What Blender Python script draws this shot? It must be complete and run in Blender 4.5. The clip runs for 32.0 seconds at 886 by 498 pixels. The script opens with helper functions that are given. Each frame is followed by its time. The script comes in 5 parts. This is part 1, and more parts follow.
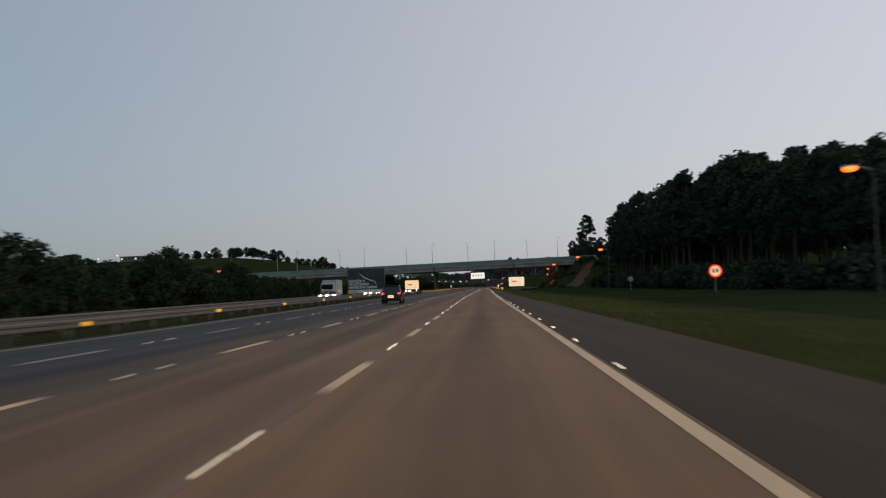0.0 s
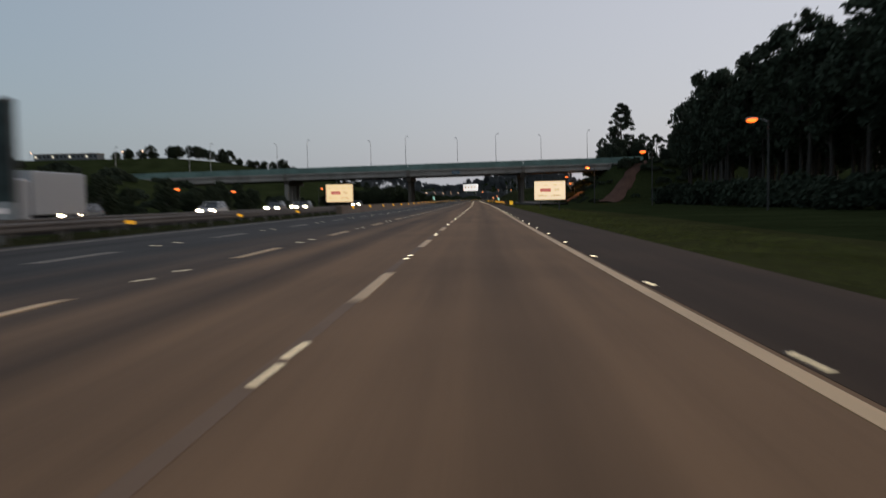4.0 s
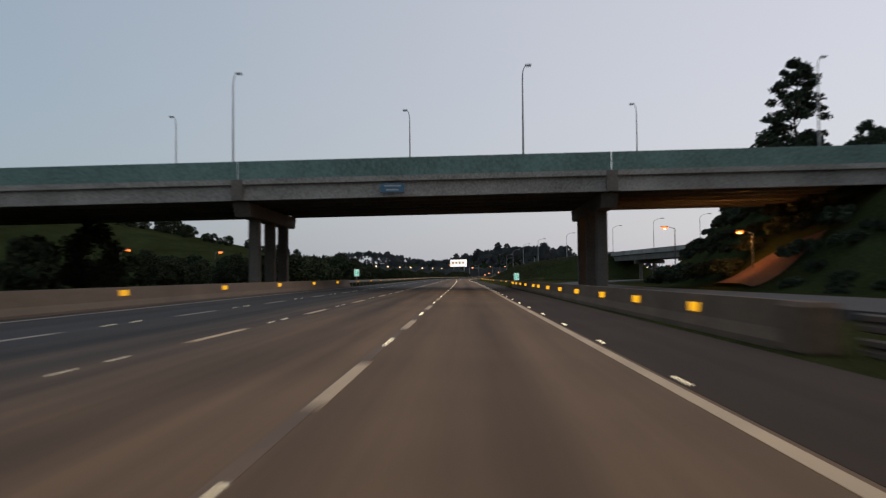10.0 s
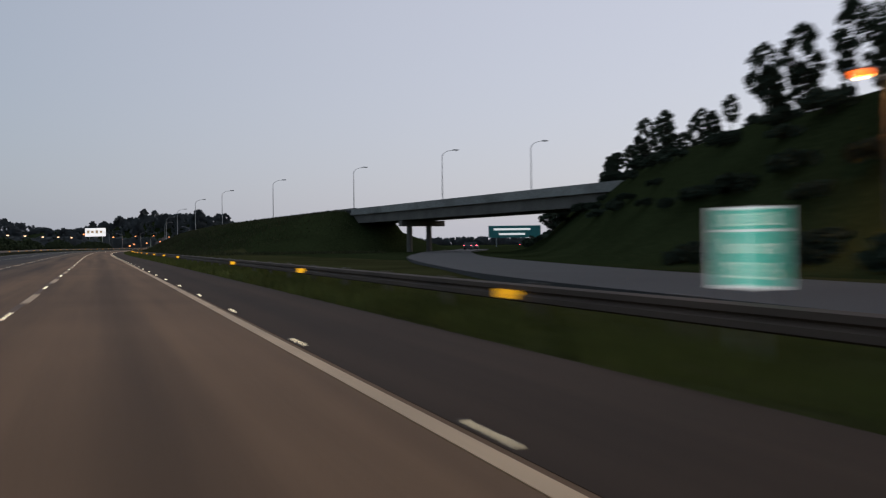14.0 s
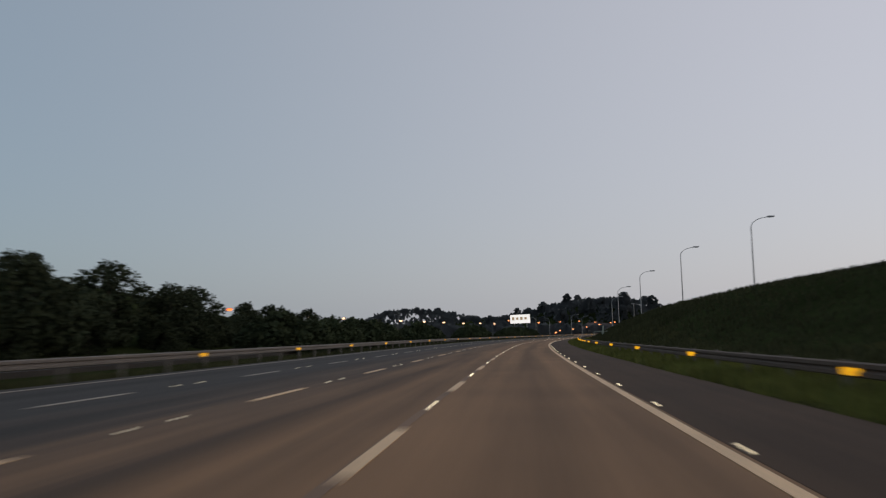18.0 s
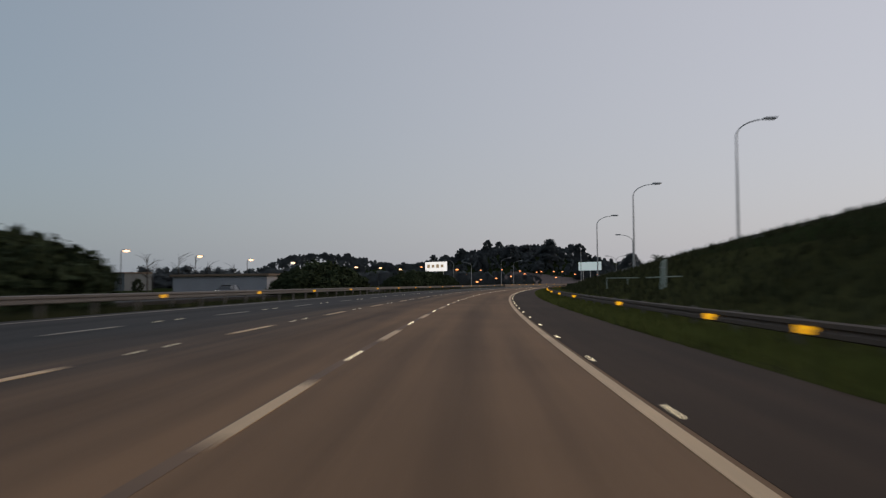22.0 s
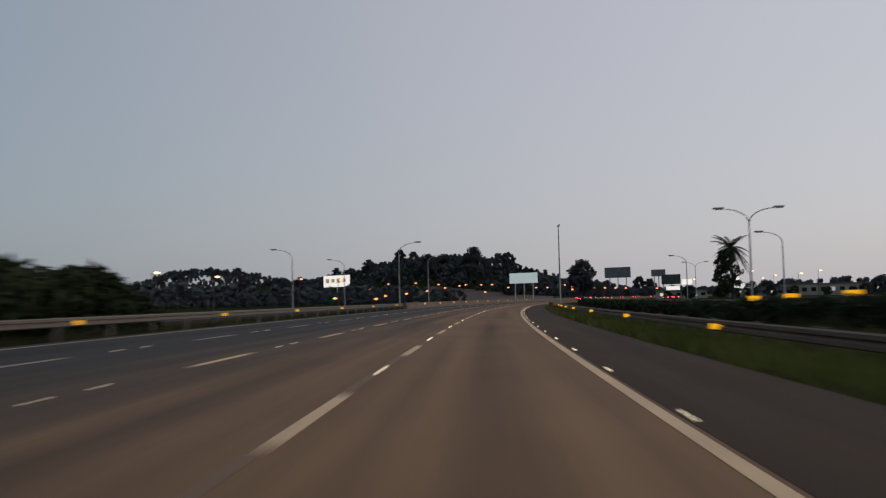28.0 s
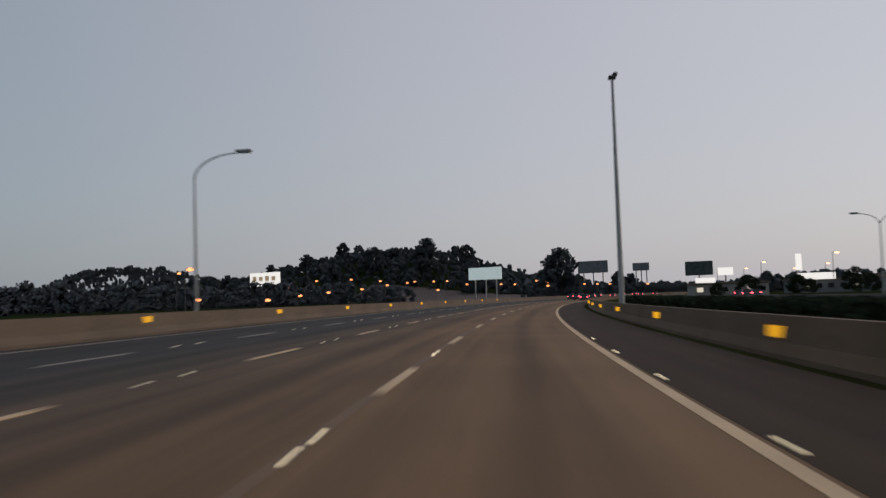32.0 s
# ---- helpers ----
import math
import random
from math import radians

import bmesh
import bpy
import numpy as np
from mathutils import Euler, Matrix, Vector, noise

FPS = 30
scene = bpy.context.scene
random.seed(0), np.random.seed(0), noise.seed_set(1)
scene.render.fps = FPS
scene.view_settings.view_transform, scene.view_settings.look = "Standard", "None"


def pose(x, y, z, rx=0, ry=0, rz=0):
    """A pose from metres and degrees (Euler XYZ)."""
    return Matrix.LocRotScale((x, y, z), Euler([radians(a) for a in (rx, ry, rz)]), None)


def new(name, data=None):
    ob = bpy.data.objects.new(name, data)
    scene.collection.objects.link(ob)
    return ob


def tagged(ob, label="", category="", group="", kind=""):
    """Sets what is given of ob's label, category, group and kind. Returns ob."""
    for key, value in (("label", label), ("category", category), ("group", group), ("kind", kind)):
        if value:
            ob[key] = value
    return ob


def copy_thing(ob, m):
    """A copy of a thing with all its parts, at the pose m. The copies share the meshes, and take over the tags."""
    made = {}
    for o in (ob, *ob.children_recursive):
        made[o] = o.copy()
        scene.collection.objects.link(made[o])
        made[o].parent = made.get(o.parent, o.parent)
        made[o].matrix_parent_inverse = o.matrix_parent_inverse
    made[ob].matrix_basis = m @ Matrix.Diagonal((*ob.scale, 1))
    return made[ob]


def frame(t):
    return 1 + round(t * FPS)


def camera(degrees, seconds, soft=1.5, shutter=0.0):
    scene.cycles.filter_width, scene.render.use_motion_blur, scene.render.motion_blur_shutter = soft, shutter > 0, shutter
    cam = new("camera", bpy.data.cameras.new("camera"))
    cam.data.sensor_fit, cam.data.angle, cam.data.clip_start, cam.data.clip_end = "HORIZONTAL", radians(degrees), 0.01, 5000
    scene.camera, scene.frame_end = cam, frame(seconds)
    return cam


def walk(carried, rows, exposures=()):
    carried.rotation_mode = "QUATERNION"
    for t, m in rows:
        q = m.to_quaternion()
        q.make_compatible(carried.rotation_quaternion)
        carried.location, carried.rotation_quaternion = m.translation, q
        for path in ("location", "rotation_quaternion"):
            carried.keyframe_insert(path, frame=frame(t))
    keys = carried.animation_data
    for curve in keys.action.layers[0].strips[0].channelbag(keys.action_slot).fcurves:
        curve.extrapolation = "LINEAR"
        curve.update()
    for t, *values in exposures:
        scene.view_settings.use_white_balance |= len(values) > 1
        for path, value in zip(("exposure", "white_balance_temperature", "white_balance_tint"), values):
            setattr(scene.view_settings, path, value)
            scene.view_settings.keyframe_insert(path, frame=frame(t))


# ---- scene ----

# ---------------------------------------------------------------- camera
cam = camera(53.95, 32.0, soft=1.25, shutter=1.0)
ROWS = [
    (0, -1.70, -5.12, 1.235, 92.57, 2.14, 2.79),
    (0.5, -1.79, 9.00, 1.234, 92.89, 1.81, 3.00),
    (1, -1.85, 23.25, 1.233, 93.02, 1.27, 2.57),
    (1.5, -1.96, 36.83, 1.238, 92.17, 0.90, 2.58),
    (2, -2.08, 50.88, 1.251, 92.73, 1.95, 3.80),
    (2.5, -2.22, 63.20, 1.247, 92.43, 1.64, 3.67),
    (3, -2.40, 75.42, 1.252, 92.45, 1.55, 3.48),
    (3.5, -2.46, 90.39, 1.257, 91.25, 1.95, 4.83),
    (4, -2.65, 103.67, 1.262, 86.77, 1.07, 2.31),
    (4.5, -2.63, 118.45, 1.260, 86.19, 0.31, 2.62),
    (6.5, -2.73, 178.17, 1.253, 89.37, 0.44, 0.50),
    (7, -2.77, 192.94, 1.251, 90.76, 1.20, 0.43),
    (7.5, -2.67, 206.00, 1.249, 90.52, 0.07, 0.94),
    (8, -2.70, 219.20, 1.253, 91.02, 0.12, 0.82),
    (8.5, -2.58, 233.00, 1.245, 90.65, 0.16, 0.92),
    (9, -2.49, 246.38, 1.237, 90.91, 0.88, 0.53),
    (9.5, -2.53, 260.55, 1.246, 91.77, 1.38, 1.46),
    (10, -2.47, 274.72, 1.249, 91.82, 0.53, 1.58),
    (10.5, -2.55, 287.85, 1.253, 94.01, 0.79, 1.45),
    (11, -2.67, 302.13, 1.257, 94.07, 0.57, 0.94),
    (11.5, -2.67, 315.50, 1.261, 93.22, -1.35, 1.93),
    (12, -2.66, 327.14, 1.250, 92.48, -0.67, 1.21),
    (12.5, -2.53, 341.20, 1.264, 93.96, -0.64, -7.73),
    (13, -2.65, 354.20, 1.263, 91.00, -0.66, -18.10),
    (13.5, -2.57, 368.24, 1.262, 89.68, 0.59, -20.89),
    (15.5, -2.90, 422.56, 1.261, 90.31, 0.42, -21.77),
    (16, -2.89, 436.25, 1.261, 91.56, 0.31, -20.01),
    (16.5, -2.98, 450.07, 1.265, 92.60, -0.17, -13.20),
    (17, -3.20, 463.91, 1.268, 91.67, -0.27, -4.95),
    (17.5, -3.25, 478.10, 1.270, 94.31, 0.25, 3.67),
    (18, -3.54, 492.26, 1.270, 95.79, 1.50, 5.68),
    (18.5, -3.61, 505.05, 1.268, 95.93, 0.88, 2.91),
    (19, -3.90, 517.77, 1.277, 96.05, 0.73, 3.05),
    (19.5, -3.90, 531.62, 1.268, 94.38, 1.43, 2.20),
    (20, -3.86, 545.71, 1.268, 93.70, 0.93, 1.79),
    (20.5, -3.77, 559.99, 1.268, 92.41, 0.87, 0.91),
    (21, -3.56, 573.89, 1.267, 92.55, 0.56, 0.46),
    (21.5, -3.25, 587.81, 1.267, 92.29, 0.30, 0.14),
    (22, -2.93, 601.86, 1.267, 92.33, 0.55, 0.26),
    (22.5, -2.40, 615.66, 1.268, 93.08, 0.86, 0.09),
    (23, -1.82, 629.66, 1.269, 92.64, 1.17, -0.34),
    (23.5, -1.17, 643.55, 1.268, 92.81, 1.71, -0.39),
    (24, -0.48, 657.44, 1.253, 92.43, 1.96, -1.56),
    (24.5, 0.49, 671.65, 1.267, 93.19, 2.52, -1.20),
    (25, 1.50, 685.53, 1.268, 93.29, 2.83, -1.69),
    (25.5, 2.95, 699.61, 1.268, 92.67, 2.41, -2.53),
    (27.5, 8.95, 755.77, 1.268, 92.81, 1.39, -4.54),
    (28, 10.51, 769.50, 1.268, 93.39, 1.36, -5.12),
    (28.5, 12.42, 783.57, 1.255, 93.42, 1.61, -5.78),
    (29, 14.45, 797.51, 1.268, 93.91, 1.62, -5.56),
    (29.5, 16.88, 812.76, 1.267, 93.48, 1.22, -6.07),
    (30, 19.36, 827.72, 1.267, 93.65, 1.67, -6.05),
    (30.5, 22.00, 842.61, 1.266, 93.49, 2.09, -6.47),
    (31, 24.59, 857.34, 1.246, 93.01, 3.53, -7.29),
    (31.5, 27.43, 871.67, 1.267, 92.71, 1.84, -8.03),
    (32, 29.85, 884.55, 1.269, 93.31, 1.87, -7.78),
]
walk(cam, [(r[0], pose(*r[1:])) for r in ROWS], exposures=(
    (0, 0.0, 6500, 10), (7, 0.03, 6500, 10), (10, 0.15, 6500, 10), (12.2, 0.25, 6450, 10), (13, -0.12, 5850, 12), (13.6, -0.1, 6000, 11), (15.5, 0.0, 6500, 10), (17, -0.05, 6500, 10), (22, -0.17, 6500, 10), (32, -0.22, 6500, 10)))

# ---------------------------------------------------------------- sky and light
world = bpy.data.worlds.new("dusk_sky")
scene.world = world
world.use_nodes = True
wn = world.node_tree.nodes
sky = wn.new("ShaderNodeTexSky")
sky.sky_type = "NISHITA"
sky.sun_disc = False
sky.sun_elevation = radians(12.0)
sky.sun_rotation = radians(92)
sky.air_density, sky.dust_density, sky.ozone_density = 1.0, 3.0, 2.0
# thin haze over the dusk sky, brighter towards the glow on the right
haze = wn.new("ShaderNodeMix")
haze.data_type = "RGBA"
haze.inputs["Factor"].default_value = 0.72
gain = wn.new("ShaderNodeVectorMath")
gain.operation = "SCALE"
gain.inputs["Scale"].default_value = 0.16
world.node_tree.links.new(sky.outputs[0], gain.inputs[0])
world.node_tree.links.new(gain.outputs[0], haze.inputs["A"])
where = wn.new("ShaderNodeTexCoord")
side = wn.new("ShaderNodeVectorMath")
side.operation = "DOT_PRODUCT"
side.inputs[1].default_value = (0.97, 0.24, 0.0)
world.node_tree.links.new(where.outputs["Generated"], side.inputs[0])
share = wn.new("ShaderNodeMapRange")
share.interpolation_type = "SMOOTHSTEP"
share.inputs["From Min"].default_value, share.inputs["From Max"].default_value = -0.6, 0.82
world.node_tree.links.new(side.outputs["Value"], share.inputs["Value"])
glow = wn.new("ShaderNodeMix")
glow.data_type = "RGBA"
glow.inputs["A"].default_value = (0.27, 0.335, 0.395, 1)
glow.inputs["B"].default_value = (0.735, 0.71, 0.76, 1)
world.node_tree.links.new(share.outputs[0], glow.inputs["Factor"])
world.node_tree.links.new(glow.outputs["Result"], haze.inputs["B"])
world.node_tree.links.new(haze.outputs["Result"], wn["Background"].inputs["Color"])
wn["Background"].inputs["Strength"].default_value = 1.0
scene.view_settings.exposure = 0.0


# ---------------------------------------------------------------- materials
def mat(name, base, rough=0.8, metal=0.0, vary=0.25, scale=6.0, fine=60.0, bump=0.0, emit=None, power=0.0, rnd=0.0, spec=0.5):
    m = bpy.data.materials.new(name)
    m.use_nodes = True
    nt = m.node_tree
    b = nt.nodes["Principled BSDF"]
    b.inputs["Roughness"].default_value, b.inputs["Metallic"].default_value = rough, metal
    b.inputs["Specular IOR Level"].default_value = spec
    co = nt.nodes.new("ShaderNodeTexCoord")
    big, small = nt.nodes.new("ShaderNodeTexNoise"), nt.nodes.new("ShaderNodeTexNoise")
    big.inputs["Scale"].default_value, small.inputs["Scale"].default_value = 1.0 / scale, fine / 10.0
    big.inputs["Detail"].default_value, small.inputs["Detail"].default_value = 5, 3
    for n in (big, small):
        nt.links.new(co.outputs["Object"], n.inputs["Vector"])
    mix = nt.nodes.new("ShaderNodeMath")
    mix.operation = "ADD"
    nt.links.new(big.outputs["Fac"], mix.inputs[0])
    nt.links.new(small.outputs["Fac"], mix.inputs[1])
    src = mix.outputs[0]
    if rnd:
        oi = nt.nodes.new("ShaderNodeObjectInfo")
        ma = nt.nodes.new("ShaderNodeMath")
        ma.operation, ma.inputs[1].default_value = "MULTIPLY_ADD", rnd
        nt.links.new(oi.outputs["Random"], ma.inputs[0])
        nt.links.new(src, ma.inputs[2])
        src = ma.outputs[0]
    ramp = nt.nodes.new("ShaderNodeMapRange")
    ramp.inputs["From Min"].default_value, ramp.inputs["From Max"].default_value = 0.65, 1.35 + rnd
    ramp.inputs["To Min"].default_value, ramp.inputs["To Max"].default_value = 1 - vary, 1 + vary
    nt.links.new(src, ramp.inputs["Value"])
    mul = nt.nodes.new("ShaderNodeVectorMath")
    mul.operation = "SCALE"
    mul.inputs[0].default_value = base
    nt.links.new(ramp.outputs[0], mul.inputs["Scale"])
    nt.links.new(mul.outputs[0], b.inputs["Base Color"])
    if bump:
        bp = nt.nodes.new("ShaderNodeBump")
        bp.inputs["Strength"].default_value = bump
        bp.inputs["Distance"].default_value = 0.02
        nt.links.new(small.outputs["Fac"], bp.inputs["Height"])
        nt.links.new(bp.outputs[0], b.inputs["Normal"])
    if emit:
        b.inputs["Emission Color"].default_value = (*emit, 1)
        b.inputs["Emission Strength"].default_value = power
    return m




def road_mat(name, base, lane_w=3.75, rough=0.58, headlit=None):
    """Asphalt whose oil streaks and wheel tracks run along the road; its map holds metres across and along."""
    m = mat(name, base, rough, vary=0.2, scale=5, fine=500, bump=0.25)
    nt = m.node_tree
    b = nt.nodes["Principled BSDF"]
    b.inputs["Specular IOR Level"].default_value = 0.18
    src = b.inputs["Base Color"].links[0].from_socket
    scale_node = b.inputs["Base Color"].links[0].from_node
    uv = nt.nodes.new("ShaderNodeUVMap")
    stretch = nt.nodes.new("ShaderNodeVectorMath")
    stretch.operation, stretch.inputs[1].default_value = "MULTIPLY", (1.3, 0.035, 1)
    streak = nt.nodes.new("ShaderNodeTexNoise")
    streak.inputs["Scale"].default_value, streak.inputs["Detail"].default_value = 1.0, 6
    nt.links.new(uv.outputs[0], stretch.inputs[0])
    nt.links.new(stretch.outputs[0], streak.inputs["Vector"])
    sep = nt.nodes.new("ShaderNodeSeparateXYZ")
    nt.links.new(uv.outputs[0], sep.inputs[0])

    def op(kind, a, v=None):
        n = nt.nodes.new("ShaderNodeMath")
        n.operation = kind
        nt.links.new(a, n.inputs[0])
        if v is not None:
            n.inputs[1].default_value = v
        return n

    # headlight warmth painted into the near lanes, fading out across the road
    if headlit:
        wob = nt.nodes.new("ShaderNodeMath")
        wob.operation, wob.inputs[1].default_value = "MULTIPLY_ADD", 5.0
        nt.links.new(streak.outputs["Fac"], wob.inputs[0])
        nt.links.new(sep.outputs[0], wob.inputs[2])
        grade = nt.nodes.new("ShaderNodeMapRange")
        grade.interpolation_type = "SMOOTHSTEP"
        grade.inputs["From Min"].default_value, grade.inputs["From Max"].default_value = -8.5, -0.3
        nt.links.new(wob.outputs[0], grade.inputs["Value"])
        lit_mix = nt.nodes.new("ShaderNodeMix")
        lit_mix.data_type = "RGBA"
        lit_mix.inputs["A"].default_value, lit_mix.inputs["B"].default_value = (*base, 1), (*headlit, 1)
        nt.links.new(grade.outputs[0], lit_mix.inputs["Factor"])
        nt.links.new(lit_mix.outputs["Result"], scale_node.inputs[0])

    pos = op("ABSOLUTE", op("SUBTRACT", op("FRACT", op("DIVIDE", sep.outputs[0], lane_w).outputs[0]).outputs[0], 0.5).outputs[0])
    oil = nt.nodes.new("ShaderNodeMapRange")
    oil.interpolation_type = "SMOOTHSTEP"
    for k, v in (("From Min", 0.0), ("From Max", 0.2), ("To Min", 0.72), ("To Max", 1.0)):
        oil.inputs[k].default_value = v
    nt.links.new(pos.outputs[0], oil.inputs["Value"])
    st = nt.nodes.new("ShaderNodeMapRange")
    for k, v in (("From Min", 0.3), ("From Max", 0.7), ("To Min", 0.78), ("To Max", 1.2)):
        st.inputs[k].default_value = v
    nt.links.new(streak.outputs["Fac"], st.inputs["Value"])
    mu = nt.nodes.new("ShaderNodeMath")
    mu.operation = "MULTIPLY"
    nt.links.new(oil.outputs[0], mu.inputs[0])
    nt.links.new(st.outputs[0], mu.inputs[1])
    sc = nt.nodes.new("ShaderNodeVectorMath")
    sc.operation = "SCALE"
    nt.links.new(src, sc.inputs[0])
    nt.links.new(mu.outputs[0], sc.inputs["Scale"])
    nt.links.new(sc.outputs[0], b.inputs["Base Color"])
    return m


# second colour is the warm headlight pool, put into the asphalt itself
ASPHALT = road_mat("asphalt", (0.045, 0.039, 0.0345), rough=0.8, headlit=(0.222, 0.124, 0.063))
ASPHALT_OLD = road_mat("asphalt_shoulder", (0.062, 0.0375, 0.0225), 9.0, 0.9)
PAINT_WORN = mat("worn_road_paint", (0.3, 0.25, 0.2), 0.7, vary=0.45, scale=2, fine=150)
PAINT = mat("road_paint", (0.68, 0.44, 0.23), 0.6, vary=0.3, scale=2, fine=150)
# stud emission stands in for headlight thrown back; weaker on the outer lanes
STUD = mat("glowing_stud_lens", (0.7, 0.65, 0.5), 0.3, emit=(1, 0.8, 0.5), power=2.2)
STUD_DIM = mat("glowing_outer_lens", (0.6, 0.55, 0.45), 0.3, emit=(1, 0.82, 0.55), power=0.55)
STUD_BODY = mat("stud_body", (0.4, 0.38, 0.33), 0.6)
CONCRETE = mat("concrete", (0.155, 0.112, 0.078), 0.9, vary=0.3, scale=4, fine=80, bump=0.4)
CONCRETE_PALE = mat("pale_weathered_concrete", (0.36, 0.4, 0.33), 0.9, vary=0.3, scale=3, fine=60, bump=0.3)
CONCRETE_DARK = mat("dark_concrete", (0.15, 0.13, 0.11), 0.9, vary=0.35, scale=3, fine=60, bump=0.4)
GREEN_PAINT = mat("green_parapet_paint", (0.135, 0.215, 0.19), 0.75, vary=0.4, scale=4, fine=40, bump=0.2)
STEEL = mat("galvanised_steel", (0.17, 0.145, 0.125), 0.6, 0.5, vary=0.2, scale=3, fine=60)
RUSTY = mat("rusty_steel", (0.11, 0.072, 0.05), 0.75, 0.1, vary=0.35, scale=2, fine=60)
POLE_DARK = mat("dark_pole", (0.07, 0.065, 0.06), 0.7)
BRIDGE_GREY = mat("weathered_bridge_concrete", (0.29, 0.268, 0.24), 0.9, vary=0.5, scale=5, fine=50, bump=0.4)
POLE = mat("pole_steel", (0.36, 0.36, 0.36), 0.5, 0.3, vary=0.15)
# verge colour lightened for headlight; rough ground past the beam painted darker
GRASS = mat("headlit_verge_grass", (0.045, 0.045, 0.018), 0.95, vary=0.45, scale=7, fine=60, bump=0.6, spec=0.0)
OFF_BEAM_GROUND = mat("off_beam_growth", (0.026, 0.033, 0.013), 0.95, vary=0.5, scale=9, fine=30, bump=0.6, spec=0.0)
EARTH = mat("red_earth", (0.095, 0.055, 0.042), 0.95, vary=0.35, scale=3, fine=40, bump=0.6, spec=0.1)
LEAF = mat("dark_foliage", (0.048, 0.06, 0.04), 0.9, vary=0.45, scale=3, fine=40, rnd=0.5, spec=0.06)
HEDGE_LEAF = mat("roadside_foliage", (0.036, 0.045, 0.026), 0.9, vary=0.4, scale=3, fine=40, rnd=0.5, spec=0.05)
BUSH = mat("bush_foliage", (0.036, 0.046, 0.024), 0.9, vary=0.45, scale=2, fine=40, rnd=0.5, spec=0.05)
# distance haze painted in as a paler, bluer leaf colour
HAZE_LEAF = mat("hazed_foliage", (0.122, 0.132, 0.135), 1.0, vary=0.3, scale=20, fine=10, rnd=0.3, spec=0.0)
_up = HAZE_LEAF.node_tree.nodes.new("ShaderNodeCombineXYZ")  # fixed normal flattens the shading of far leaf masses, as haze would
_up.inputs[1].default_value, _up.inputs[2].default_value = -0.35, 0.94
HAZE_LEAF.node_tree.links.new(_up.outputs[0], HAZE_LEAF.node_tree.nodes["Principled BSDF"].inputs["Normal"])
BARK = mat("bark", (0.05, 0.04, 0.032), 0.9, vary=0.4, scale=1, fine=60, bump=0.5)
# no lamp: the plates emit what headlights would return from them
YELLOW = mat("glowing_yellow_plate", (0.5, 0.26, 0.01), 0.4, emit=(1.0, 0.46, 0.01), power=0.95)
BLACK = mat("black_paint", (0.02, 0.02, 0.02), 0.5)
SODIUM_FAR = mat("far_sodium_glass", (1, 0.7, 0.4), 0.3, emit=(1, 0.3, 0.085), power=2.8)
# two tints of one grass: dark where headlights miss, bright beside the shoulder
TUFT_DARK = mat("off_beam_tuft", (0.055, 0.057, 0.026), 0.9, vary=0.5, scale=4, fine=60, spec=0.1)
TUFT = mat("headlit_long_grass", (0.13, 0.135, 0.036), 0.9, vary=0.5, scale=4, fine=60, spec=0.1)
# darker copy of CONCRETE: weak light on the right barriers put into colour
BARRIER_DARK = mat("dim_barrier_concrete", (0.13, 0.08, 0.047), 0.95, vary=0.4, scale=3, fine=60, bump=0.4)
# notice board faces and lettering emit in place of reflected headlight
BOARD_GLOW = mat("glowing_board_face", (0.8, 0.78, 0.7), 0.5, emit=(1, 0.74, 0.43), power=0.82)
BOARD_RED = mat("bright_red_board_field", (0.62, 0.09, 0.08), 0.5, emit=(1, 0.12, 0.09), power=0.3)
BOARD_PINK = mat("glowing_pale_lettering", (0.7, 0.4, 0.36), 0.5, emit=(1, 0.4, 0.33), power=0.4)
FRAME_BROWN = mat("brown_board_edge", (0.16, 0.11, 0.07), 0.6)
BOARD_INK = mat("glowing_board_lettering", (0.4, 0.3, 0.2), 0.6, emit=(1, 0.7, 0.42), power=0.26)
SODIUM = mat("sodium_lamp_glass", (1, 0.6, 0.2), 0.3, emit=(1, 0.15, 0.014), power=2.6)
WHITE_LAMP = mat("white_lamp_glass", (1, 0.95, 0.9), 0.3, emit=(1, 0.55, 0.28), power=3.2)
RED_LAMP = mat("tail_lamp_glass", (0.6, 0.02, 0.02), 0.3, emit=(1, 0.05, 0.07), power=14)
RED_NEAR = mat("dim_tail_lamp_glass", (0.6, 0.02, 0.02), 0.3, emit=(1, 0.05, 0.07), power=1.6)
# white sign lettering, its headlight return made as emission
SIGN_WHITE = mat("glowing_sign_face", (0.8, 0.78, 0.7), 0.5, emit=(1, 0.93, 0.78), power=0.75)

SEAM = mat("sealed_joint", (0.185, 0.105, 0.056), 0.8, vary=0.3, scale=3, fine=60)
SIGN_GREEN = mat("green_sign", (0.045, 0.25, 0.24), 0.5)
PLATE_BLUE = mat("faded_blue_plate", (0.07, 0.16, 0.24), 0.5)
# kilometre sign colours glow by themselves for headlight sent back
SIGN_GREEN_GLOW = mat("green_reflective_sign", (0.02, 0.3, 0.2), 0.5, emit=(0.1, 0.5, 0.38), power=0.8)
SIGN_WHITE_DIM = mat("glowing_white_sign_paint", (0.7, 0.72, 0.68), 0.5, emit=(1, 1, 0.95), power=0.6)
# dark far hoardings lifted to grey, the haze being in the colour
HOARDING_GREY = mat("hazed_grey_hoarding", (0.17, 0.175, 0.18), 0.8, vary=0.3, scale=3, fine=30)
SIGN_RED = mat("red_sign_paint", (0.5, 0.05, 0.05), 0.5)
# reflective rim and faces, brightened by emission instead of headlights
SIGN_RED_GLOW = mat("red_reflective_rim", (0.8, 0.05, 0.02), 0.5, emit=(1, 0.06, 0.02), power=0.8)
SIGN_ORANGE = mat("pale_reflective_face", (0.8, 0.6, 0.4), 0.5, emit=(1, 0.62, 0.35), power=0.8)
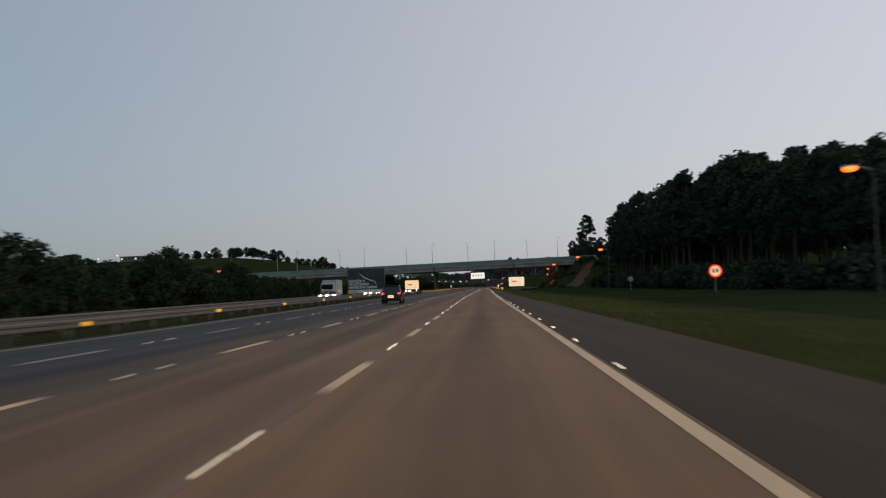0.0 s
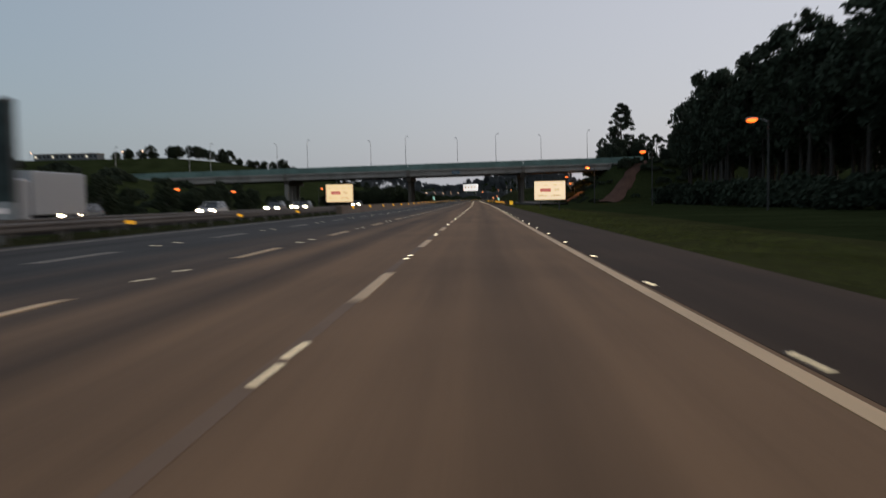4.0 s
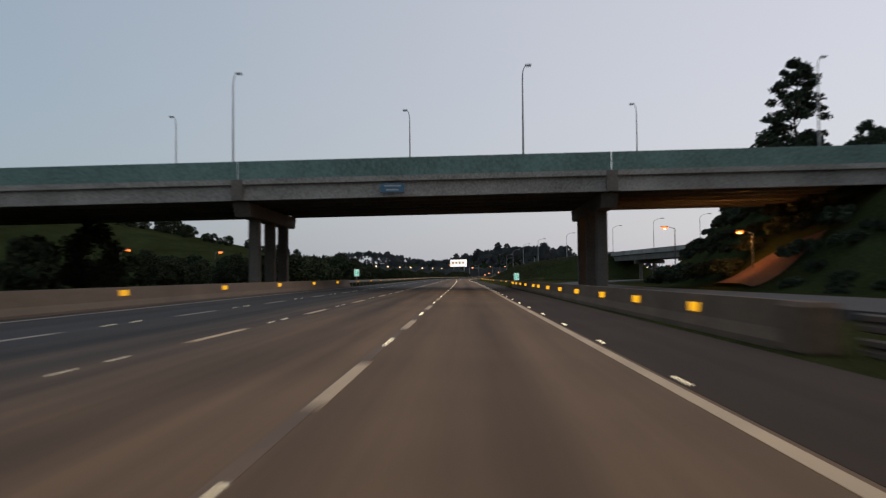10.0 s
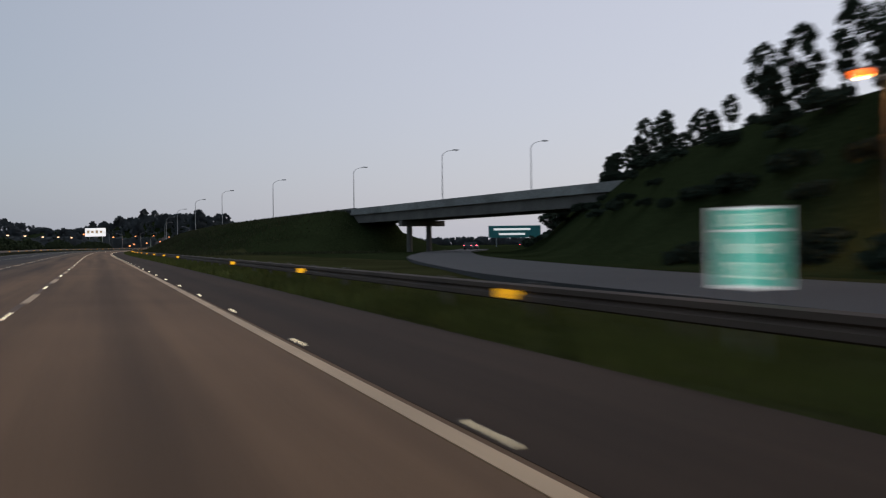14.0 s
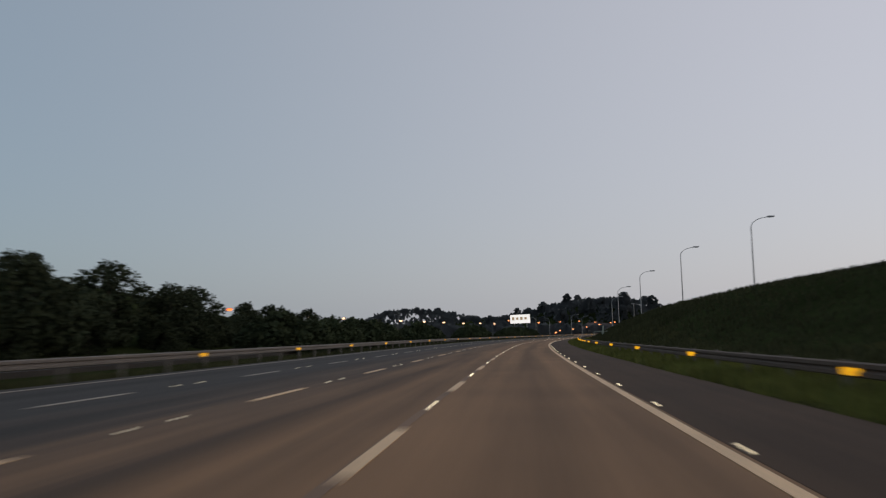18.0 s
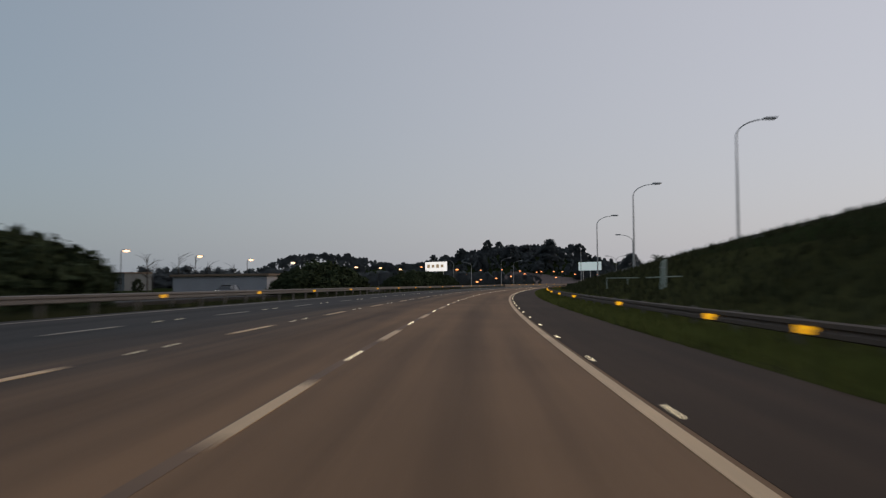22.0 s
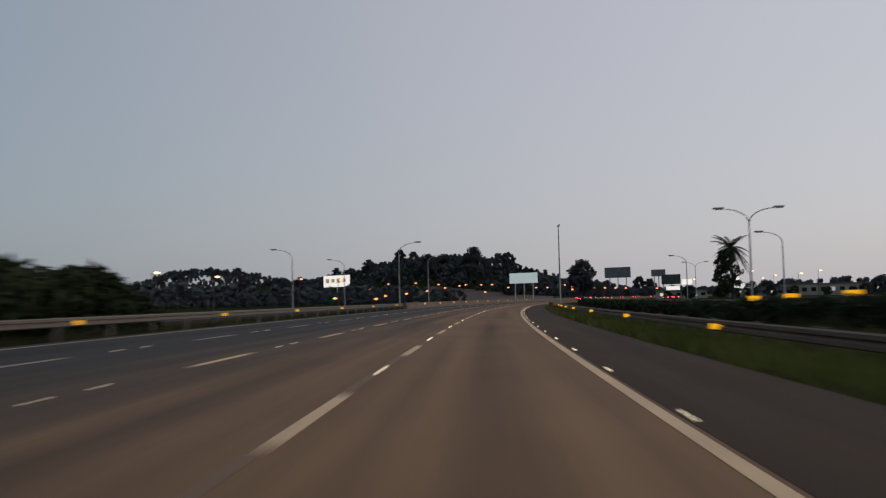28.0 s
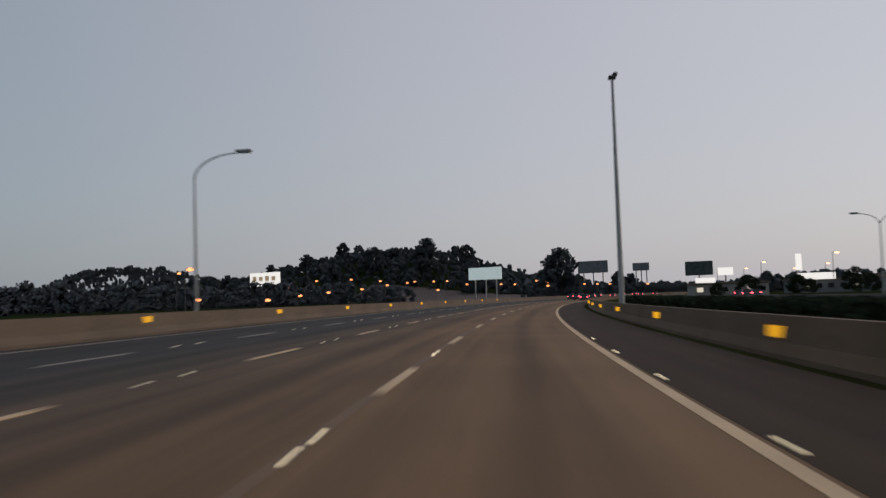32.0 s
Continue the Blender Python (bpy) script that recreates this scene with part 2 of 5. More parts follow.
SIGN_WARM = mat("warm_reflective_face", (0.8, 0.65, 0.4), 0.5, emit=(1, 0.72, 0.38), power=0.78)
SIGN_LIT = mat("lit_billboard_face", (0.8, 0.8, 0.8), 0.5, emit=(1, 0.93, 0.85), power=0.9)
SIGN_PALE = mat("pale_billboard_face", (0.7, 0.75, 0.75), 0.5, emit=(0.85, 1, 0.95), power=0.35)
POSTER_DARK = mat("dark_poster", (0.03, 0.045, 0.04), 0.6, vary=0.6, scale=2, fine=20)
POSTER_PALE = mat("pale_poster", (0.45, 0.45, 0.43), 0.6)
# unlit print given a little emission to brighten it
POSTER_WHITE = mat("glowing_white_lettering", (0.75, 0.75, 0.72), 0.6, emit=(1, 1, 0.95), power=0.12)
POSTER_GREY = mat("glowing_grey_print", (0.45, 0.43, 0.42), 0.6, emit=(1, 0.9, 0.9), power=0.2)
# hazard marker yellow, with returned headlight added as emission
YELLOW_BRIGHT = mat("glowing_bright_yellow", (0.6, 0.36, 0.02), 0.4, emit=(1.0, 0.55, 0.03), power=0.75)
DULL_GLASS = mat("unlit_lamp_glass", (0.3, 0.3, 0.3), 0.3)
TYRE = mat("tyre_rubber", (0.02, 0.02, 0.02), 0.8)
RIM = mat("wheel_rim", (0.3, 0.3, 0.3), 0.35, 0.7)
CAR_BLACK = mat("black_car_paint", (0.012, 0.014, 0.016), 0.25, vary=0.1)
CAR_WHITE = mat("white_car_paint", (0.4, 0.4, 0.4), 0.3, vary=0.05)
CAR_GREY = mat("grey_car_paint", (0.06, 0.065, 0.07), 0.3, vary=0.1)
CAR_GLASS = mat("dark_glass", (0.01, 0.012, 0.014), 0.12, vary=0.05)
RED_DULL = mat("unlit_tail_lamp", (0.3, 0.02, 0.02), 0.3)
HEADLAMP = mat("lit_headlamp", (1, 0.95, 0.85), 0.2, emit=(1, 0.8, 0.5), power=60)
PLATE_LIT = mat("lit_number_plate", (0.8, 0.75, 0.55), 0.5, emit=(1, 0.8, 0.3), power=1.1)
PLATE_INK = mat("plate_ink", (0.25, 0.2, 0.12), 0.6)
WALL_PALE = mat("pale_wall", (0.12, 0.13, 0.135), 0.8, vary=0.2, scale=4)
WIN_LIT = mat("lit_window", (0.8, 0.75, 0.6), 0.4, emit=(1, 0.86, 0.66), power=0.7)
WIN_DIM = mat("dim_window", (0.5, 0.5, 0.5), 0.4, emit=(0.9, 0.9, 1), power=0.3)

EARTH_FAR = mat("dusty_far_slope", (0.12, 0.085, 0.075), 0.95, vary=0.3, scale=15, fine=10)
SIDE_ASPHALT = mat("side_road_asphalt", (0.045, 0.041, 0.038), 0.9, vary=0.25, scale=6, fine=200, bump=0.2)
WALL_WHITE = mat("white_shed_wall", (0.3, 0.3, 0.32), 0.8, vary=0.15, scale=4)

# ---------------------------------------------------------------- road geometry
KNOT0, KNOT_STEP = -50.0, 75.0
CURVE = [1.77, 1.21, -1.35, -0.19, 0.93, -0.18, 1.12, 0.2, -3.38, -6.74, -7.33, -4.64, -7.04, -8.78, -9.63, -10.07, -10.31, -10.45, -10.54]
FALL = [0.16, -0.11, 1.24, 0.78, 0.3, 1.19, 1.24, 1.29, 1.6, 2.01, 1.9, 1.68, 1.71, 1.95, 1.97, 1.99, 1.99, 2.0, 2.0]
KNOTS = KNOT0 + KNOT_STEP * np.arange(len(CURVE))
SS = np.arange(-400, 2600, 2.0)
_k = np.interp(SS, KNOTS, CURVE) * 1e-4
_k[SS < -60] = 0
_k[SS > 1350] = 0
TH = np.concatenate([[0], np.cumsum(_k[1:] + _k[:-1])])
TH -= np.interp(0, SS, TH)
XX = np.concatenate([[0], np.cumsum(-np.sin(TH[1:]) - np.sin(TH[:-1]))])
YY = np.concatenate([[0], np.cumsum(np.cos(TH[1:]) + np.cos(TH[:-1]))])
XX -= np.interp(0, SS, XX)
YY -= np.interp(0, SS, YY)


def heading(s):
    return float(np.interp(s, SS, TH))


def fall(s):
    return float(np.interp(s, KNOTS, FALL)) / 100


def at(s, l, z=0.0):
    """World place at s metres along the right edge line, l metres to its right."""
    h = heading(s)
    return Vector((float(np.interp(s, SS, XX)) + l * math.cos(h), float(np.interp(s, SS, YY)) + l * math.sin(h), z))


def road_z(s, l):
    return -fall(s) * max(min(l, 3.0), -16.0)


def here(s, l, z=0.0, turn=0.0):
    """A pose on the ground plan whose y runs along the road."""
    p = at(s, l, z)
    return pose(p.x, p.y, p.z, 0, 0, math.degrees(heading(s)) + turn)


def smooth(a, b, x):
    t = min(max((x - a) / (b - a), 0.0), 1.0)
    return t * t * (3 - 2 * t)


# ---------------------------------------------------------------- mesh helpers
def mesh_of(name, verts, faces, material, flat=True):
    me = bpy.data.meshes.new(name)
    me.from_pydata([tuple(v) for v in verts], [], faces)
    me.materials.append(material)
    if not flat:
        me.polygons.foreach_set("use_smooth", [True] * len(me.polygons))
    me.update()
    return me


def part(name, bm, material, parent, label=""):
    """Links a bmesh (or ready mesh) as one object under its thing."""
    if isinstance(bm, bmesh.types.BMesh):
        me = bpy.data.meshes.new(name)
        bm.to_mesh(me)
        bm.free()
        me.materials.append(material)
    else:
        me = bm
    ob = new(name, me)
    ob.parent = parent
    if label:
        tagged(ob, label)
    return ob


def thing(name, label, category, m=None, group="", kind=""):
    ob = new(name)
    ob.empty_display_size = 0.2
    if m is not None:
        ob.matrix_world = m
        ob.matrix_basis = m
    return tagged(ob, label, category, group, kind)


def boxes(*items, bevel=0.0):
    """A bmesh of boxes: (x, y, z, sx, sy, sz) with centre and size."""
    bm = bmesh.new()
    for x, y, z, sx, sy, sz in items:
        r = bmesh.ops.create_cube(bm, size=1.0, matrix=Matrix.Translation((x, y, z)) @ Matrix.Diagonal((sx, sy, sz, 1)))
    if bevel:
        bmesh.ops.bevel(bm, geom=bm.edges[:], offset=bevel, segments=1, affect="EDGES")
    return bm


def tube(points, radii, sides=8, bm=None):
    """A tapered tube along points."""
    bm = bm or bmesh.new()
    rings = []
    for i, p in enumerate(points):
        p = Vector(p)
        d = (Vector(points[min(i + 1, len(points) - 1)]) - Vector(points[max(i - 1, 0)])).normalized()
        a = d.orthogonal().normalized() if abs(d.z) < 0.95 else Vector((1, 0, 0)) - d * d.x
        a.normalize()
        b = d.cross(a)
        rings.append([bm.verts.new(p + radii[i] * (math.cos(2 * math.pi * j / sides) * a + math.sin(2 * math.pi * j / sides) * b)) for j in range(sides)])
    for u, v in zip(rings, rings[1:]):
        for j in range(sides):
            bm.faces.new((u[j], u[(j + 1) % sides], v[(j + 1) % sides], v[j]))
    bm.faces.new(rings[-1])
    bm.faces.new(rings[0][::-1])
    return bm


def sweep(name, profile, s0, s1, material, step=4.0, closed=True, follow=True):
    """A cross-section [(l, z), ...] drawn along the road from s0 to s1."""
    n = max(2, int((s1 - s0) / step) + 1)
    verts, faces, k = [], [], len(profile)
    for i in range(n):
        s = s0 + (s1 - s0) * i / (n - 1)
        for l, z in profile:
            verts.append(at(s, l, z + (road_z(s, l) if follow else 0)))
    for i in range(n - 1):
        for j in range(k if closed else k - 1):
            a, b = i * k + j, i * k + (j + 1) % k
            faces.append((a, a + k, b + k, b))
    if closed:
        faces.append(tuple(range(k)))
        faces.append(tuple(range((n - 1) * k, n * k))[::-1])
    me = mesh_of(name, verts, faces, material)
    uv = me.uv_layers.new(name="UVMap")
    idx = np.empty(len(me.loops), dtype=np.int32)
    me.loops.foreach_get("vertex_index", idx)
    along = s0 + (s1 - s0) * (idx // k) / (n - 1)
    across = np.array([p[0] for p in profile])[idx % k]
    uv.data.foreach_set("uv", np.stack([across, along], 1).astype(np.float32).ravel())
    return me


# ---------------------------------------------------------------- the ground
RIDGE_S = [535, 550, 575, 600, 634, 666, 694, 724, 760, 810]
RIDGE_L = [54, 45, 34, 27, 20.8, 16.4, 12.9, 11.2, 10, 9]
RIDGE_Z = [9.0, 8.3, 7.3, 6.6, 5.6, 4.1, 2.7, 2.0, 1.0, 0.3]


def ground_z(s, l):
    z = -0.12
    if l > 2.5:
        z = -0.08 - 0.25 * smooth(3, 9, l) * (1 - smooth(330, 360, s) * 0.7)
        # hill with the bridge's embankment
        up = smooth(335, 350, s) * (1 - smooth(512, 540, s))
        foot = float(np.interp(s, [340, 372, 400, 440, 480, 500, 525], [22, 22, 24, 32, 48, 57, 74]))
        z += 11.2 * up * smooth(foot, foot + 17, l)
        z += 9 * smooth(70, 160, l) * (1 - smooth(520, 640, s)) * smooth(-50, 330, s) * (1 - up)
        # ramp on its bank
        if s > 530:
            rl, rz = np.interp(s, RIDGE_S, RIDGE_L), np.interp(s, RIDGE_S, RIDGE_Z)
            e = smooth(540, 552, s)
            if l <= rl:
                z += e * rz * smooth(5.5 + 8 * (1 - smooth(550, 600, s)), rl, l) ** 0.8
            else:
                z += e * rz * (1 - smooth(rl + 8, rl + 9 + rz * (1.8 - 1.1 * (1 - smooth(560, 610, s))), l))
    elif l < -15:
        z = -0.1 - 0.15 * smooth(16, 20, -l)
        z += road_z(s, -15)
        far = smooth(44, 110, -l)
        z += far * (11.5 + 1.2 * math.sin(s / 60)) * (1 - smooth(325, 385, s))
        z += float(np.interp(-l, [40, 55, 70, 90, 110, 140, 165, 380, 520], [0, 4.5, 9.5, 13.5, 17.5, 23.5, 28.5, 28.5, 0])) * smooth(490, 600, s) * (1 - smooth(635, 720, s))
    z += 42 * smooth(1425, 1560, s) * (1 - smooth(1620, 1760, s)) * smooth(90, 300, -l) * (0.75 + 0.25 * math.sin(l / 60 + 1))
    return z


def ground_sheet():
    ls = [-900, -600, -450, -330, -260, -210, -180, -150, -125, -105, -90, -75, -62, -52, -44, -38, -32, -27, -22, -19, -17, -15.3]
    lr = [2.55, 3.2, 4, 5, 6.5, 8, 9.5, 11, 13, 15, 17, 19, 21, 23, 25, 27, 29, 31, 34, 37, 40, 44, 48, 53, 59, 66, 75, 90, 115, 150, 200, 300, 420]
    ss = list(np.arange(-380, 300, 20.0)) + list(np.arange(300, 330, 6.0)) + list(np.arange(330, 354, 1.5)) + list(np.arange(354, 860, 6.0)) + list(np.arange(860, 1700, 30.0)) + [1800, 2000, 2300, 2590]
    verts, faces, off_beam = [], [], []
    for side in (ls, lr):
        o, k = len(verts), len(side)
        for s in ss:
            for l in side:
                z = ground_z(s, l) + 0.10 * noise.noise((s * 0.11, l * 0.23, 0)) * smooth(2.5, 6, abs(l) if l > 0 else abs(l) - 14)
                verts.append(at(s, l, z))
        for i in range(len(ss) - 1):
            for j in range(k - 1):
                a = o + i * k + j
                faces.append((a, a + 1, a + k + 1, a + k))
                mid = (side[j] + side[j + 1]) / 2
                # headlight reach set by material slot: darker ground away from the road
                off_beam.append(1 if mid < -21 or mid > (23 if 375 < ss[i] < 545 else 11 if ss[i] < 330 else 13) else 0)
    r = 4500
    o = len(verts)
    verts += [(-r, -r, -0.9), (r, -r, -0.9), (r, r, -0.9), (-r, r, -0.9)]
    faces.append((o, o + 1, o + 2, o + 3))
    me = mesh_of("ground", verts, faces, GRASS, flat=False)
    me.materials.append(OFF_BEAM_GROUND)
    me.polygons.foreach_set("material_index", off_beam + [1])
    ob = new("ground", me)
    tagged(ob, "dark green roadside grass with low banks and hills", "ground", kind="structure")


ground_sheet()

S_END = 1500
road = new("road", sweep("road", [(-15.4, 0), (-11.2, 0), (-7.5, 0), (-3.7, 0), (0, 0), (2.6, 0), (2.6, -0.3), (-15.4, -0.3)], -80, S_END, ASPHALT))
tagged(road, "worn grey-brown asphalt motorway with four lanes", "road", kind="structure")



# ---------------------------------------------------------------- road surface parts
part("shoulder", sweep("shoulder", [(0.12, 0.004), (2.6, 0.004), (2.6, -0.05), (0.12, -0.05)], -80, S_END, ASPHALT_OLD), None, road, "brown hard shoulder")
part("edge_line", sweep("edge_line", [(-0.12, 0.006), (0.05, 0.006), (0.05, -0.02), (-0.12, -0.02)], -80, S_END, PAINT), None, road, "solid white edge line")
part("edge_line", sweep("edge_line", [(-14.75, 0.006), (-14.6, 0.006), (-14.6, -0.02), (-14.75, -0.02)], -80, S_END, PAINT_WORN), None, road, "solid white edge line")
for l in (-3.75,):
    part("lane_seam", sweep("lane_seam", [(l - 0.115, 0.003), (l + 0.03, 0.003), (l + 0.03, -0.02), (l - 0.115, -0.02)], -80, S_END, SEAM), None, road, "dark sealed joint between lanes")

P_DASH, PH_DASH = 12.054, -6.26
dash_mesh = mesh_of("lane_dash", [(-0.085, 0, 0), (0.085, 0, 0), (0.085, 4.0, 0), (-0.085, 4.0, 0), (-0.085, 0, 0.008), (0.085, 0, 0.008), (0.085, 4.0, 0.008), (-0.085, 4.0, 0.008)],
    [(4, 5, 6, 7), (0, 1, 5, 4), (1, 2, 6, 5), (2, 3, 7, 6), (3, 0, 4, 7)], PAINT)
worn_dash_mesh = dash_mesh.copy()
worn_dash_mesh.materials[0] = PAINT_WORN
SHIFT_S = [0, 450, 513, 560, 597, 622, 647, 672, 698, 786, 812, 850, 885, 907]
SHIFT = [8, 8, 9.2, 11, 12.4, 13.5, 14.4, 16.1, 17.8, 21.1, 22.2, 21.2, 18.6, 18.4]


def stud_bmesh():
    bm = boxes((0, 0, 0.012, 0.1, 0.1, 0.022))
    for v in bm.verts:
        if v.co.z > 0.01:
            v.co.x *= 0.75
            v.co.y *= 0.55
    return bm


stud_me = bpy.data.meshes.new("road_stud")
_b = stud_bmesh()
_b.to_mesh(stud_me)
_b.free()
stud_me.materials.append(STUD_BODY)
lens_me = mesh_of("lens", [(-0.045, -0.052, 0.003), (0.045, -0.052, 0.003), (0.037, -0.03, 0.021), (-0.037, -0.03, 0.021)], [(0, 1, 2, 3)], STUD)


def road_stud(s, l):
    z = road_z(s, l)
    o = part("road_stud", stud_me, None, road)
    o.matrix_basis = here(s, l, z + 0.004)
    part("lens", lens_me, None, o)


def dash_start(i, lane):
    return PH_DASH + P_DASH * i + (float(np.interp(P_DASH * i, SHIFT_S, SHIFT)) - 12 if lane > 1 else 0) - (1.5 if lane == 3 else 0)


for lane in (1, 2, 3):
    for i in range(-5, 90):
        s = dash_start(i, lane)
        d = part("lane_dash", worn_dash_mesh if lane == 3 else dash_mesh, None, road)
        d.matrix_basis = here(s + 2, -3.75 * lane, road_z(s, -3.75 * lane)) @ pose(0, -2, 0)
        if lane == 1 and 0 <= i < 76:
            road_stud(s + 7.5, -3.75)
            road_stud(s + 8.5, -3.75)
for i in range(1, 152):
    road_stud(PH_DASH + 8.0 + P_DASH / 2 * i, 0.2)


def far_studs():
    """The studs of the outer lanes, too small to tell apart."""
    verts, faces = [], []
    for lane in (2, 3):
        for i in range(-3, 90):
            for ahead in (6.8, 8.6):
                s = dash_start(i, lane) + ahead
                m = here(s, -3.75 * lane, road_z(s, -3.75 * lane) + 0.004)
                b = len(verts)
                verts.extend([m @ Vector(v) for v in ((-0.05, -0.05, 0), (0.05, -0.05, 0), (0.04, -0.025, 0.024), (-0.04, -0.025, 0.024), (-0.04, 0.05, 0), (0.04, 0.05, 0))])
                faces.extend([(b, b + 1, b + 2, b + 3), (b + 3, b + 2, b + 5, b + 4)])
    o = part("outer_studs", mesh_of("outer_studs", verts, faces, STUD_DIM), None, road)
    tagged(o, "row of pale reflective studs between the outer lanes", kind="stuff")


far_studs()

# ---------------------------------------------------------------- barriers and guard rails
NEW_JERSEY = [(-0.3, -0.1), (-0.3, 0.08), (-0.18, 0.3), (-0.1, 0.8), (0.1, 0.8), (0.18, 0.3), (0.3, 0.08), (0.3, -0.1)]
PLATE = boxes((0, 0, 0, 0.5, 0.02, 0.22), bevel=0.004)
plate_me = bpy.data.meshes.new("delineator")
PLATE.to_mesh(plate_me)
PLATE.free()
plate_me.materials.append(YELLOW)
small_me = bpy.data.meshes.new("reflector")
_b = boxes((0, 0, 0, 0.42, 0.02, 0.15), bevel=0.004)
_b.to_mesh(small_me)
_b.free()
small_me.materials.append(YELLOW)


def barrier(l, s0, s1, places, label, turn, material=None):
    b = thing("concrete_barrier", label, "barrier", kind="structure")
    part("barrier_wall", sweep("barrier_wall", [(l + x, z) for x, z in NEW_JERSEY], s0, s1, material or CONCRETE, step=3.0), None, b)
    for s in places:
        side = -1 if l > 0 else 1
        o = part("delineator", plate_me, None, b, "yellow reflective plate")
        o.matrix_basis = here(s, l + side * 0.14, road_z(s, l) + (0.5 if l > 0 else 0.58), turn * side)
    # tapered end block
    o = part("barrier_end", boxes((0, 0, 0.35, 0.62, 1.2, 0.9), bevel=0.08), material or CONCRETE, b, "sloped end block of concrete")
    o.matrix_basis = here(s0 - 0.5, l, road_z(s0, l))
    return b


barrier(3.45, 290, 376.5, (295.9, 303, 310, 318, 325.6, 333, 340.4, 345.3, 354.4, 361.9, 368.5, 374.6), "low brown-grey concrete barrier under the bridge with yellow plates", 42, BARRIER_DARK)
barrier(-15.75, 188, 375, np.arange(194.5, 372, 14.2), "long concrete median barrier with yellow plates", 48)
barrier(-15.9, 885, 1420, np.arange(884.3, 1060, 16.6), "brownish concrete median barrier with yellow plates", 48)
barrier(3.3, 886, 1250, np.arange(888.6, 1060, 15.2), "concrete barrier in a darkened tone beside the shoulder", 42, BARRIER_DARK)

W_BEAM = [(0.0, 0.0), (0.05, 0.03), (0.05, 0.11), (0.0, 0.145), (0.0, 0.165), (0.05, 0.2), (0.05, 0.28), (0.0, 0.31)]
post_me = bpy.data.meshes.new("post")
_b = boxes((0, 0, 0.25, 0.11, 0.16, 1.05))
_b.to_mesh(post_me)
_b.free()
post_me.materials.append(STEEL)


def guard_rail(l, s0, s1, top, label, beam_mat, double=False, plates=(), size=1.0):
    g = thing("guard_rail", label, "guard rail", kind="structure")
    side = -1 if l > 0 else 1
    pts = [(l + side * (0.1 + x), top - 0.31 + z) for x, z in W_BEAM] + [(l + side * (0.094 + x), top - 0.31 + z) for x, z in W_BEAM[::-1]]
    part("beam", sweep("beam", pts, s0, s1, beam_mat, step=4.0), None, g, "corrugated steel beam")
    if double:
        pts = [(a, z - 0.4) for a, z in pts]
        part("beam", sweep("beam", pts, s0, s1, beam_mat, step=4.0), None, g, "corrugated steel beam")
    s = s0 + 1
    while s < min(s1, 1000):
        o = part("post", post_me, None, g)
        o.matrix_basis = here(s, l, road_z(s, l) + top - 0.75)
        s += 4.0
    for s in plates:
        o = part("reflector", small_me, None, g, "yellow reflector on the beam")
        o.matrix_basis = here(s, l + side * 0.17, road_z(s, l) + top - 0.18, 40 * side) @ Matrix.Diagonal((size, 1, 1, 1))
    return g


guard_rail(4.2, 268, 289, 0.62, "rusty double-beam guard rail leading to the barrier", RUSTY, double=True, plates=(278.7,))
guard_rail(4.5, 378, 884, 0.62, "dull brown steel guard rail beside long grass", RUSTY,
    plates=[395.6 + 16.36 * k for k in range(12) if k != 3] + [589.4, 599.9, 607.4, 617.9, 624.5, 639.6, 661.5, 678.3, 696.8] + [713 + 16.2 * k for k in range(8)] + [843, 856, 868, 880.9])
guard_rail(-16.4, -80, 187, 0.62, "grey steel guard rail along the grassy median", STEEL, plates=np.arange(-70, 185, 16.0), size=0.7)
guard_rail(-16.2, 377, 888, 0.72, "grey steel guard rail along the bushy median", STEEL, plates=np.arange(386.5, 880, 15.87), size=0.7)

# opposite carriageway
opp = new("opposite_road", sweep("opposite_road", [(-40, 0.02), (-24, 0.02), (-24, -0.4), (-40, -0.4)], -380, 1300, ASPHALT, step=8))
tagged(opp, "grey asphalt carriageway for oncoming traffic", "road", kind="structure")
guard_rail(-22.6, -80, 300, 0.6, "far steel guard rail of the oncoming road", STEEL)


def path_strip(name, pts, width, material, lift, label, category, parent=None):
    """A ribbon of road laid on the ground along plan points (s, l)."""
    ps = []
    n = 10 * (len(pts) - 1)
    for i in range(n + 1):
        u = i / 10
        k = min(int(u), len(pts) - 2)
        p0, p1, p2, p3 = pts[max(k - 1, 0)], pts[k], pts[k + 1], pts[min(k + 2, len(pts) - 1)]
        t = u - k
        q = [0.5 * (2 * b + (c - a) * t + (2 * a - 5 * b + 4 * c - d) * t * t + (3 * b - a - 3 * c + d) * t ** 3) for a, b, c, d in zip(p0, p1, p2, p3)]
        ps.append(q)
    verts, faces = [], []
    for i, (s, l) in enumerate(ps):
        a, b = at(*ps[max(i - 1, 0)]), at(*ps[min(i + 1, n)])
        d = (b - a).normalized()
        side = Vector((d.y, -d.x, 0)) * width / 2
        c = at(s, l)
        z = lift(s, l)
        for p, dz in ((c - side, 0), (c + side, 0), (c + side, -0.6), (c - side, -0.6)):
            verts.append((p.x, p.y, z + dz))
    for i in range(n):
        for j in range(4):
            x, y = i * 4 + j, i * 4 + (j + 1) % 4
            faces.append((x, x + 4, y + 4, y))
    ob = new(name, mesh_of(name, verts, faces, material))
    return tagged(ob, label, category, kind="structure")


path_strip("side_road", [(300, 14), (340, 12.5), (372, 12.2), (405, 14.5), (430, 20), (460, 29), (490, 41), (518, 53), (560, 75), (620, 105), (700, 150)], 7.5, SIDE_ASPHALT, lambda s, l: 0.05,
    "grey side road curving away under the ramp bridge", "road")
